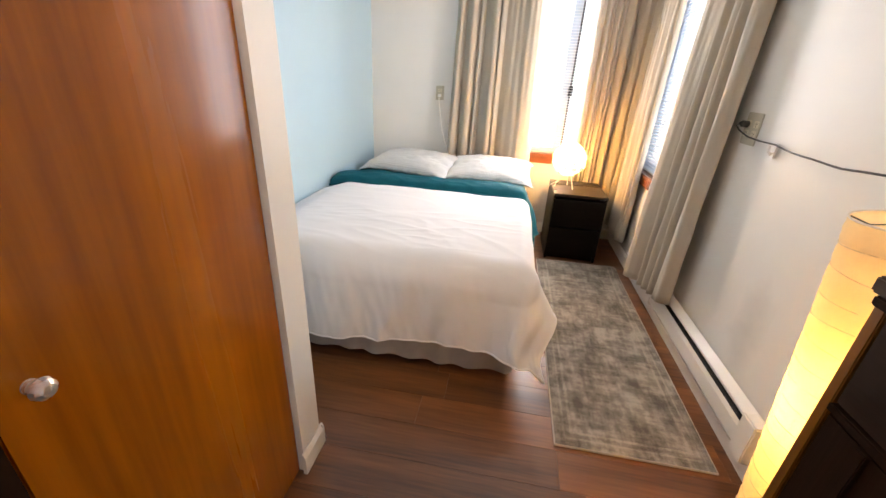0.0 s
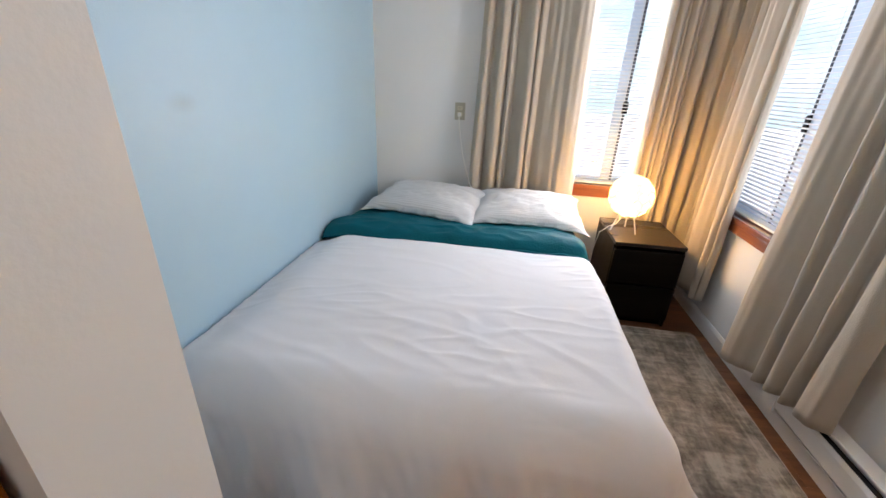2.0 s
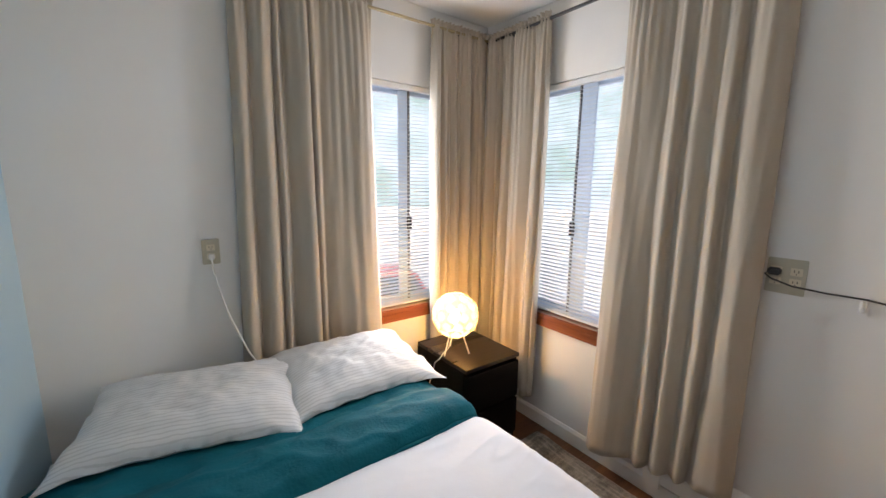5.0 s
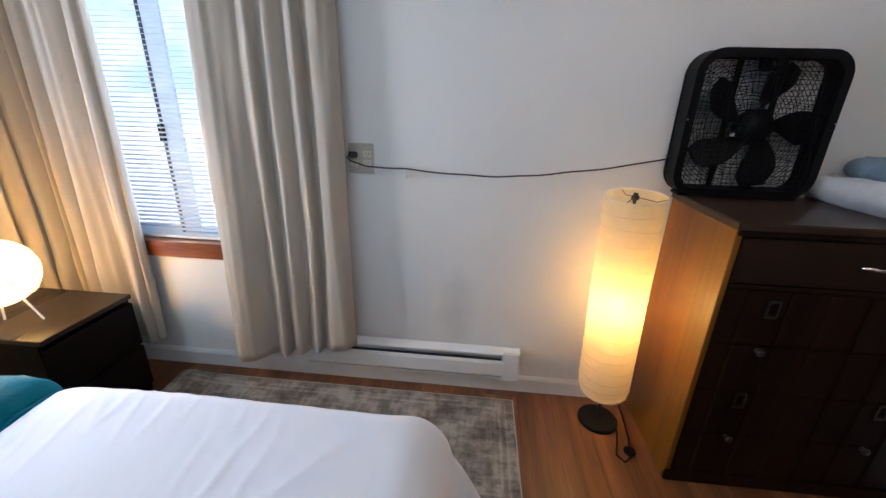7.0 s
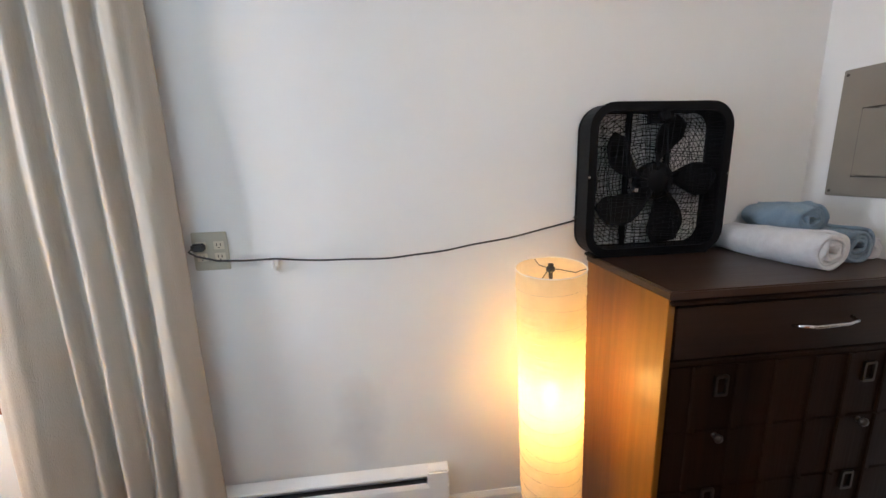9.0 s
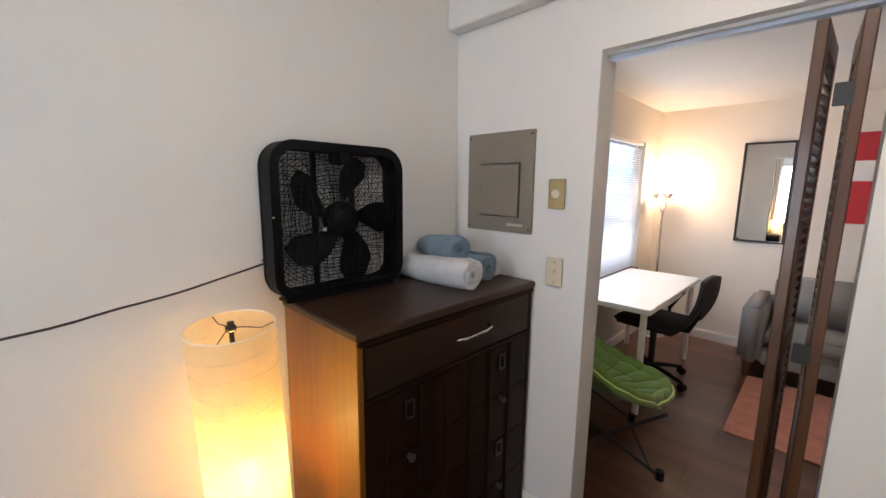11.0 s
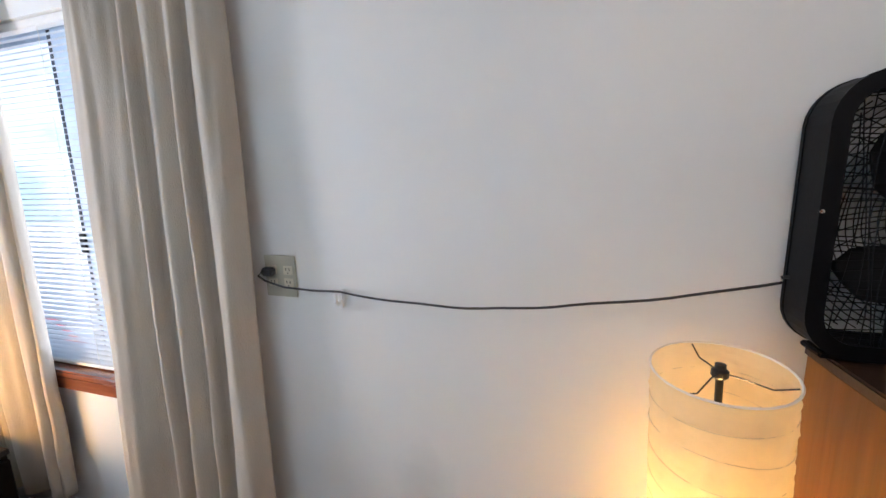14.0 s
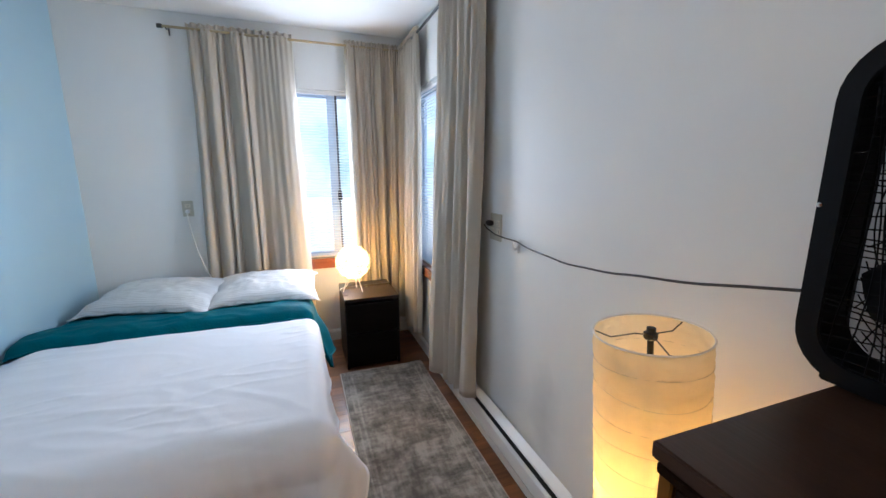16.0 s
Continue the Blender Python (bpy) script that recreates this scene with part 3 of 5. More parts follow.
def bed():
    b = thing("bed", "double bed with a grey skirt against the blue wall", "bed")
    part("mattress", box(BX0, BY0, .27, BX1, BY1, .52, 0.05, 4), M_mattress, b, smooth=True)
    part("box_spring", box(BX0 + .01, BY0 + .01, .07, BX1 - .01, BY1, .27, 0.02), M_mattress, b)
    for x in (BX0 + .08, BX1 - .08):
        for y in (BY0 + .08, BY1 - .08):
            part("leg", tube([(x, y, 0), (x, y, .07)], .022, 10), M_black_plastic, b)

    def skirt(u, v):
        L1, L2 = BX1 - BX0, BY1 - BY0
        q = u * (L1 + L2)
        w = .010 * math.sin(q * 38 + 2 * nz(q * 3, 0)) * (1 - v * .6) + .012 * nz(q * 5, v)
        z = .03 + .02 * nz(q * 2.3, 7) + v * .26
        if q < L1:
            return (BX0 + q, BY0 - .012 - w, z)
        return (BX1 + .010 + w, BY0 + q - L1, z)
    part("bed_skirt", sheet(skirt, 240, 8), M_skirt, b, "gathered grey fabric skirt", smooth=True)
    return b


bed()


def duvet():
    L = -.95
    s1, t1 = BX1 - .012, -(BY0 + .07)

    def f(u, v):
        s = BX0 - .027 + u * (BX1 - BX0 + .305)
        t = -L + v * (t1 + L + .50 + .03 * math.sin(u * 5 + 1))
        top = .600 + .007 * nz(s * 2.0, t * 2.0) + .004 * nz(s * 5 + t * 2, t * 4, 3) + .014 * math.exp(-((s + 1.6) ** 2 + (t - 1.45) ** 2) / .35)
        # long soft creases near the pillows and towards the foot
        c = nz(s * 2.2 + t * 1.5, t * 7.0 - s * 2.2, 5)
        patch = max(0.0, nz(s * 1.7, t * 1.7, 11) + .25)
        top += .0034 * max(0.0, .30 - abs(c)) * 3.0 * min(1.0, .35 + 1.3 * patch)
        c2 = nz(s * 3.5 - t * 1.2, t * 13.0 + s * 3.0, 15)
        top += .0036 * max(0.0, .22 - abs(c2)) * 4.5 * max(0.0, nz(s * 2.6, t * 2.6, 21) + .15) * 1.6
        top -= .05 * math.exp(-max(0.0, v) * 30) + .050 * math.exp(-(u * 16) ** 2)
        x, y, z = drape(s, t, s1, t1, top, .10 + .36 * min(1.0, max(0.0, t - t1 + .35) / .5) * min(1.0, max(0.0, s - s1 + .3) / .35), 1.0, 0.15)
        h = max(0.0, top - z)
        k = min(1.0, h / .30)
        fold = math.sin(s * 21 + 3.5 * nz(s * 3, 1) + h * 1.5) * .25 + math.sin(s * 43 + 4 * nz(s * 4, 9) - h * 3) * .12 + 1.3 * nz(s * 5, h * 2, 2) + .7 * nz(s * 12 + h * 4, h * 3, 6) + .30 * nz(s * 26 - h * 6, h * 6, 16)
        y += k * (.024 + .006 * (s < -1.5)) * fold if t > t1 else 0
        side = math.sin(t * 15 + 2 * nz(t * 3, 4)) * .7 + nz(t * 6, h * 3, 8)
        if s > s1:
            x += k * (.020 * side + .058 * math.exp(-((t - t1 - .06) / .13) ** 2))
        z += .008 * nz(s * 9, t * 9, 4) * k
        return (x, -y, max(z, .035))
    w = thing("duvet", "white cotton duvet hanging over the bed's foot", "duvet")
    edge = [f(k / 90, 1.0) for k in range(91)] + [f(1.0, 1 - k / 90) for k in range(1, 91)]
    part("hem", tube(edge, .0045, 6), M_duvet, w, "stitched white hem", smooth=True)
    ob = part("cover", sheet(f, 210, 210), M_duvet, w, smooth=True)
    so = ob.modifiers.new("thick", "SOLIDIFY")
    so.thickness, so.offset = .014, 1.0


duvet()


def blanket():
    def f(u, v):
        s = BX0 - .024 + u * (BX1 - BX0 + .375)
        t = .47 + v * .525 + .025 * math.sin(u * 4.0 + .5) * v
        roll = max(0.0, v - .45) / .55
        puff = .046 * math.sin(min(1.0, roll) * math.pi * .86) ** .8 if roll > 0 else 0.0
        top = .575 + .018 * min(1, v * 3) + puff + .011 * nz(s * 4, t * 6, 3) + .008 * nz(s * 11, t * 9, 1) + .010 * max(0.0, .25 - abs(nz(s * 6 + t * 4, t * 9 - s * 2, 12))) * 3
        top -= .035 * math.exp(-u * 30)
        x, y, z = drape(s, t, BX1 - .05, 9.0, top, .22, 1.25)
        h = max(0.0, top - z)
        k = min(1.0, h / .2)
        x += k * (.02 * (math.sin(t * 17 + 1) + nz(t * 8, h * 4, 2)) + .03 * roll)
        if v > .94:
            z -= (v - .94) * .55
        return (x, -t, z)
    w = thing("blanket", "folded teal blanket across the bed below pillows", "blanket")
    part("hem", tube([f(k / 80, 1.0) for k in range(81)] + [f(1.0, 1 - k / 40) for k in range(1, 41)], .008, 6), M_teal, w, smooth=True)
    ob = part("cover", sheet(f, 130, 56), M_teal, w, smooth=True)
    so = ob.modifiers.new("thick", "SOLIDIFY")
    so.thickness, so.offset = .016, 1.0


blanket()


def pillow(cx, cy, cz, rx, rz, seed, w=.70, h=.50, d=.15):
    bm = bmesh.new()
    n = 40
    for sgn in (1, -1):
        def f(u, v, sgn=sgn):
            a, b = 2 * u - 1, 2 * v - 1
            ex, ey = (1 - abs(a) ** 2.4), (1 - abs(b) ** 2.2)
            t = max(0.0, ex * ey) ** .46
            ear = (abs(a) * abs(b)) ** 6
            x = a * w / 2 * (1 - .075 * (1 - b * b) + .03 * ear)
            y = b * h / 2 * (1 - .10 * (1 - a * a) + .06 * ear)
            wr = .012 * nz(a * 3 + seed, b * 3, sgn) + .009 * nz(a * 8 + seed, b * 9, sgn + 4)
            wr += .016 * max(0.0, .28 - abs(nz(a * 4 + b * 3 + seed, b * 6 - a * 2, 8))) * (abs(a) ** 2 + .25)
            edge = math.exp(-((1 - abs(a)) ** 2) / .03) * .014 * math.sin(b * 11 + seed) + math.exp(-((1 - abs(b)) ** 2) / .02) * .006 * math.sin(a * 17 + seed)
            return (x + wr * .4, y + .3 * wr, sgn * (d / 2 * t * (1.12 if sgn > 0 else .62) + wr * t) + edge * .6 - .010 * abs(a) ** 3 - .008 * ear)
        sheet(f, n, n, bm=bm)
    bmesh.ops.remove_doubles(bm, verts=bm.verts, dist=.0006)
    bmesh.ops.recalc_face_normals(bm, faces=bm.faces)
    ob = single("pillow", bm, M_pillow, "white pillow in a finely striped pillowcase", "pillow", group="pillows on the bed", smooth=True)
    ob.matrix_world = pose(cx, cy, cz, rx, 0, rz)


pillow(-1.805, -.368, .636, 7, -13, 2.0, w=.77, h=.53)
pillow(-1.160, -.390, .638, 7, -1, 7.3, w=.70, h=.54)


# ---- nightstand and table lamp ----
def nightstand():
    n = thing("nightstand", "black-brown wooden nightstand with two drawers", "nightstand", at=(-.44, -.385, 0))
    w, d, h = .40, .47, .55
    part("top", box(-w / 2, -d / 2, h - .022, w / 2, d / 2, h, 0.002), M_black_brown_top, n)
    for s in (-1, 1):
        part("side_panel", box(s * w / 2, -d / 2 + .02, 0, s * (w / 2 - .018), d / 2, h - .022, 0.001), M_black_brown, n)
    part("back_panel", box(-w / 2 + .018, d / 2 - .012, .02, w / 2 - .018, d / 2, h - .022), M_black_brown, n)
    part("plinth", box(-w / 2 + .018, -d / 2 + .045, 0, w / 2 - .018, -d / 2 + .06, .06), M_black_brown, n)
    for z0, z1 in ((.055, .275), (.287, .507)):
        dr = part("drawer", box(-w / 2 + .003, -d / 2, z0, w / 2 - .003, -d / 2 + .02, z1, 0.0025), M_black_brown, n)
        part("drawer_box", box(-w / 2 + .02, -d / 2 + .02, z0 + .02, w / 2 - .02, d / 2 - .02, z1 - .03), M_black_brown, dr)


nightstand()


def table_lamp():
    c = Vector((-.545, -.40, .55))
    t = thing("table_lamp", "lit round white petal lamp on thin legs", "lamp", at=c)
    R = .130
    zc = .225

    def f(u, v):
        th, ph = u * 2 * math.pi, -math.pi / 2 * .97 + v * math.pi * .97
        r = R * .985
        return (r * math.cos(ph) * math.cos(th), r * math.cos(ph) * math.sin(th), zc + r * math.sin(ph) * .98)
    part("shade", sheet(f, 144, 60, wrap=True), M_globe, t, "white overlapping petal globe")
    rows = ((-62, 6), (-38, 10), (-14, 12), (10, 12), (34, 10), (58, 6), (82, 1))
    for j, (lat, cnt) in enumerate(rows):
        for i in range(cnt):
            a0, b0 = 2 * math.pi * (i + .5 * (j % 2)) / cnt, radians(lat)
            n_ = Vector((math.cos(b0) * math.cos(a0), math.cos(b0) * math.sin(a0), math.sin(b0)))
            e1 = Vector((-math.sin(a0), math.cos(a0), 0))
            e2 = n_.cross(e1)

            def cap(u, v, n_=n_, e1=e1, e2=e2):
                th = u * 2 * math.pi
                g = v * radians(11.5) * (1 + .10 * math.cos(4 * th))
                d = n_ * math.cos(g) + (e1 * math.cos(th) + e2 * math.sin(th)) * math.sin(g)
                return d * R * (1.004 + .014 * (1 - v)) + Vector((0, 0, zc))
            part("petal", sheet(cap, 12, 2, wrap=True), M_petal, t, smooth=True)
    for i in range(3):
        a = radians(70 + 120 * i)
        part("leg", tube([(.045 * math.cos(a), .045 * math.sin(a), zc - R + .022), (.085 * math.cos(a), .085 * math.sin(a), .002)], .0042, 8), M_white_plastic, t)
    part("ring", lathe([(.05, zc - R + .012), (.054, zc - R + .018), (.05, zc - R + .024), (.046, zc - R + .018), (.05, zc - R + .012)], 24), M_white_plastic, t)
    part("bulb", lathe([(0, .035), (.016, .030), (.028, .008), (.03, -.004), (.024, -.02), (.014, -.038), (.013, -.055), (0, -.056)], 16, at=(0, 0, zc)), M_bulb, t, smooth=True)
    part("cord", tube([(-.02, 0, zc - R + .01), (-.06, -.02, .045), (-.105, -.03, .03), (-.125, -.03, .006), (-.145, -.01, -.02), (-.150, .02, -.12), (-.155, .06, -.25)], .003, 6), M_white_cord, t, "white cord")


table_lamp()


def runner_rug():
    r = thing("rug", "grey-beige distressed runner rug beside the bed", "rug", at=(-.397, -1.555, 0))
    w, l = .612, 1.80

    def f(u, v, k=0.0):
        x, y = (u - .5) * (w - .012), (v - .5) * (l - .012)
        lift = .022 * math.exp(-((x - .26) ** 2 + (y - .82) ** 2) / .006) + .012 * math.exp(-((y - .75 + .3 * (x - .2)) ** 2) / .0012) * max(0, x + .1)
        return (x, y, .009 + .0012 * nz(x * 7, y * 7) + lift)
    part("rug_field", sheet(f, 40, 110), M_rug, r, smooth=True)
    bm = bmesh.new()
    for q in ((-w / 2, -l / 2, 0, -w / 2 + .008, l / 2, .010), (w / 2 - .008, -l / 2, 0, w / 2, l / 2, .010), (-w / 2, -l / 2, 0, w / 2, -l / 2 + .008, .0103), (-w / 2, l / 2 - .008, 0, w / 2, l / 2, .0103)):
        box(*q, 0.003, 2, bm=bm)
    part("edge_binding", bm, M_rug_edge, r, "pale stitched edge")


def rug_material():
    m = bpy.data.materials.new("distressed_rug_pile")
    m.use_nodes = True
    n, l = m.node_tree.nodes, m.node_tree.links
    b = n["Principled BSDF"]
    b.inputs["Roughness"].default_value = .95
    b.inputs["Sheen Weight"].default_value = .25
    tc = n.new("ShaderNodeTexCoord")

    def tex(scale, stretch, detail=6, rough=.7):
        mp = n.new("ShaderNodeMapping")
        mp.inputs["Scale"].default_value = stretch
        l.new(tc.outputs["Object"], mp.inputs[0])
        t = n.new("ShaderNodeTexNoise")
        t.inputs["Scale"].default_value, t.inputs["Detail"].default_value, t.inputs["Roughness"].default_value = scale, detail, rough
        l.new(mp.outputs[0], t.inputs["Vector"])
        return t.outputs[0]

    def math_node(op, a, c):
        k = n.new("ShaderNodeMath")
        k.operation = op
        for i, v in enumerate((a, c)):
            if isinstance(v, (int, float)):
                k.inputs[i].default_value = v
            else:
                l.new(v, k.inputs[i])
        return k.outputs[0]
    blot = tex(6.5, (1, 1, 1), 8, .72)
    hx = tex(16, (.35, 2.2, 1), 5, .7)
    hy = tex(16, (2.2, .35, 1), 5, .7)
    s = math_node("ADD", math_node("MULTIPLY", blot, .63), math_node("ADD", math_node("MULTIPLY", hx, .24), math_node("MULTIPLY", hy, .24)))
    # faint border stripes
    sep = n.new("ShaderNodeSeparateXYZ")
    l.new(tc.outputs["Object"], sep.inputs[0])
    ax, ay = math_node("ABSOLUTE", sep.outputs[0], 0), math_node("ABSOLUTE", sep.outputs[1], 0)
    edge = math_node("MINIMUM", math_node("SUBTRACT", .306, ax), math_node("SUBTRACT", .90, ay))
    band = math_node("LESS_THAN", math_node("ABSOLUTE", math_node("SUBTRACT", edge, .075), 0), .006)
    band2 = math_node("LESS_THAN", math_node("ABSOLUTE", math_node("SUBTRACT", edge, .045), 0), .005)
    bb = math_node("MULTIPLY", math_node("ADD", band, band2), .05)
    s2 = math_node("ADD", s, math_node("MULTIPLY", bb, math_node("ADD", hy, .4)))
    ramp = n.new("ShaderNodeValToRGB")
    e = ramp.color_ramp.elements
    e[0].position, e[0].color = .47, (.080, .063, .048, 1)
    e[1].position, e[1].color = .64, (.35, .312, .260, 1)
    mid = e.new(.55)
    mid.color = (.185, .160, .132, 1)
    l.new(s2, ramp.inputs[0])
    l.new(ramp.outputs[0], b.inputs["Base Color"])
    fine = tex(420, (1, 1, 1), 2)
    bp = n.new("ShaderNodeBump")
    bp.inputs["Strength"].default_value, bp.inputs["Distance"].default_value = .6, .003
    l.new(fine, bp.inputs["Height"])
    l.new(bp.outputs[0], b.inputs["Normal"])
    return m


M_rug = rug_material()
M_rug_edge = material("rug_binding", (.50, .44, .38), .9, vary=.1, scale=60, bump=.3, bump_scale=300)
runner_rug()


# ---- curtains and rods ----
def curtain(name, a, b, z0, z1, n, seed, m, label, spread=0.0, amp=.030, bottom=None, off=0.0, rod=.078, widths=None):
    """A gathered rod-pocket panel: local x along the rod from a to b, y into the room, z up."""
    w = thing(name, label, "curtain", group="beige curtains")
    w.matrix_world = m
    rnd = random.Random(int(seed * 100))
    folds = int(n)
    wid = widths or [rnd.lognormvariate(0, .72) for _ in range(folds)]
    folds = len(wid)
    tot = sum(wid)
    cuts, acc = [0.0], 0.0
    for q in wid:
        acc += q / tot
        cuts.append(acc)
    deep = [amp * (.55 + .75 * min(1.3, w_) / 1.2) * rnd.uniform(.75, 1.25) for w_ in wid]
    skew = [rnd.uniform(.5, 2.0) for _ in wid]
    NU, NV = folds * 22, 48

    def f(u, v):
        low = 1 - v
        z = z0 + (z1 - z0) * v + (bottom(u) * low if bottom else 0)
        q = min(.9999, max(0.0, u + .055 * nz(u * 3 + seed, z * .6, 1) * low * min(1, 6 * u, 6 * (1 - u))))
        k = max(i_ for i_ in range(folds) if cuts[i_] <= q)
        t = (q - cuts[k]) / (cuts[k + 1] - cuts[k])
        bulge = math.sin(math.pi * t ** skew[k]) ** 1.05
        near_top = math.exp(-low * (z1 - z0) / .12)
        grow = .62 + .38 * low + .18 * nz(k * 1.7 + seed, z * .8, 4)
        y = -amp * .7 + 1.7 * deep[k] * bulge * grow
        y = y * (1 - .72 * near_top)
        y += .008 * math.sin(n * 3.1 * 2 * math.pi * u + seed) * math.exp(-low * (z1 - z0) / .30)
        y += .014 * nz(u * 7 + seed, z * 1.3, 5) + .007 * nz(u * 22 + seed, z * 1.6, 7) + .010 * nz(u * 9 + seed, z * 4.5, 9) * max(0.0, 1 - abs(z - .62) / .35)
        x = a + (b - a) * u + (u - .5) * spread * low ** 1.3 + .012 * (t - .5) * bulge * low
        return (x, rod + y + off * low, z)
    ob = part("panel", sheet(f, NU, NV), M_curtain, w, smooth=True)
    so = ob.modifiers.new("thick", "SOLIDIFY")
    so.thickness, so.offset = .003, 0

    def frill(u, v):
        ph = n * 2.3 * 2 * math.pi * u
        return (a + (b - a) * u, rod + .011 * math.sin(ph + seed) * (.5 + v) + .006 * nz(u * 20, v, seed), z1 - .004 + (.030 + .010 * nz(u * 14 + seed, 0)) * v)
    fo = part("header_frill", sheet(frill, NU, 4), M_curtain, w, smooth=True)
    so = fo.modifiers.new("thick", "SOLIDIFY")
    so.thickness, so.offset = .003, 0
    return w


def curtain_rod(a, b, z, m, label, mat, d=.078):
    w = thing("curtain_rod", label, "curtain rod", group="curtain rods")
    w.matrix_world = m
    part("rod", tube([(a, d, z), (b, d, z)], .0085, 12), mat, w)
    for x, s in ((a, -1), (b, 1)):
        if x == a or x == b:
            part("finial", tube([(x, d, z), (x + s * .03, d, z)], .014, 12), M_black_steel, w)
    for x in (b - .02, .30):
        part("bracket", tube([(x, .003, z - .035), (x, .003, z + .01), (x, d - .02, z - .012), (x, d, z - .012)], .005, 6), M_black_steel, w)


M_rod = material("brass_coloured_rod", (.42, .34, .20), .35, metal=.8, vary=.15, scale=20)
mc_n = pose(0, 0, 0, 0, 0, 180)                       # x to the west, y to the south
mc_e = pose(0, 0, 0, 0, 0, 90) @ Matrix.Diagonal((-1, 1, 1, 1))     # x to the south, y to the west
ROD = 2.405
curtain_rod(.03, 1.68, ROD, mc_n, "thin brass-coloured curtain rod at the ceiling", M_rod)
curtain_rod(.03, 1.64, ROD - .01, mc_e, "thin black curtain rod at the ceiling", M_black_steel, .064)
curtain("curtain", .875, 1.545, .13, ROD + .012, 6, 1.7, mc_n, "beige floor-length curtain gathered beside the bed", spread=.11, amp=.040, widths=[2.9, .55, 1.1, .5, 1.0, .8])
curtain("curtain", .055, .50, .18, ROD + .012, 7, 4.1, mc_n, "beige curtain gathered in the window corner", spread=-.04)
curtain("curtain", .075, .575, .19, ROD + .005, 7, 6.6, mc_e, "beige curtain gathered in the window corner", spread=-.02, rod=.064)
curtain("curtain", 1.010, 1.622, .13, ROD + .005, 6, 9.2, mc_e, "beige curtain hanging over the baseboard heater", spread=.04, amp=.030, bottom=lambda u: .13 * u, off=.034, rod=.060, widths=[2.0, .75, .9, .8, 1.4])

# ---- dresser with what stands on it ----
def dresser():
    y0, y1, xf, top = -3.918, -3.040, -.466, 1.105
    d = thing("dresser", "tall dark walnut dresser with grooved drawer fronts", "dresser", at=(-.23, (y0 + y1) / 2, 0))
    o = Vector((-.23, (y0 + y1) / 2, 0))

    def bx(x0, a, z0, x1, b, z1, bev=.002):
        return box(x0 - o.x, a - o.y, z0, x1 - o.x, b - o.y, z1, bev)
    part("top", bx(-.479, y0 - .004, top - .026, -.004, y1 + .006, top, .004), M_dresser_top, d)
    # The north side, next to the lamp, carries the painted glow.
    part("side_panel", bx(xf, y1 - .02, .0, -.006, y1, top - .026), M_dresser_lit_side, d)
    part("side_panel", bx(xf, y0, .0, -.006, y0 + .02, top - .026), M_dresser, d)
    part("back_panel", bx(-.014, y0 + .02, .03, -.006, y1 - .02, top - .026), M_dresser, d)
    part("carcass", bx(xf + .022, y0 + .02, .06, -.016, y1 - .02, top - .03), M_dark_slot, d)
    part("plinth", bx(xf - .006, y0, 0, xf + .014, y1, .055, .004), M_dresser, d)
    part("rail", bx(xf - .004, y0 + .02, .878, xf + .02, y1 - .02, .892, .002), M_dresser, d)
    part("cornice", bx(xf - .010, y0 + .002, top - .044, xf + .02, y1 - .002, top - .028, .003), M_dresser, d)
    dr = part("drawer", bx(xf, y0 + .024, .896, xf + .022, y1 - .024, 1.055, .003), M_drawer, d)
    h = bmesh.new()
    pts = [(xf - .002, -3.425, .975), (xf - .026, -3.435, .982), (xf - .030, -3.47, .979), (xf - .030, -3.57, .981), (xf - .026, -3.605, .986), (xf - .002, -3.615, .990)]
    tube([(p[0] - o.x, p[1] - o.y, p[2]) for p in pts], .0055, 8, bm=h)
    part("handle", h, M_chrome, dr, "bent nickel bar handle", smooth=True)
    for i, (z0, z1) in enumerate(((.664, .875), (.4625, .6615), (.2625, .460), (.062, .260))):
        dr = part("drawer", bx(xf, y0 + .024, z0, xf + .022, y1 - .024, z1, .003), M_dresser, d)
        for y in (-3.140, -3.275, -3.397, -3.526, -3.640, -3.768):
            part("batten", bx(xf - .009, y - .010, z0 + .0005, xf + .001, y + .010, z1 - .0005, .002), M_dresser, dr)
        for y in (-3.222, -3.708):
            zc = (.808, .645, .428, .255)[i]
            if i % 2 == 0:
                b = bmesh.new()
                ring_solid(rounded_rect(.042, .066, .006, 2), rounded_rect(.026, .048, .004, 2), 0, .007, bm=b)
                b.transform(Matrix.Translation((xf - .001 - o.x, y - o.y, zc)) @ pose(0, 0, 0, 90, 0, -90))
                part("recessed_pull", b, M_pull, dr, "square nickel pull plate")
            else:
                b = lathe([(0, .024), (.010, .023), (.014, .018), (.012, .012), (.006, .008), (.006, 0), (.010, -.001)], 14)
                b.transform(Matrix.Translation((xf - .002 - o.x, y - o.y, zc)) @ pose(0, 0, 0, 0, -90, 0))
                part("knob", b, M_pull, dr, "small round nickel knob", smooth=True)


M_pull = material("tarnished_nickel", (.11, .095, .08), .35, metal=1.0, vary=.25, scale=40)
dresser()


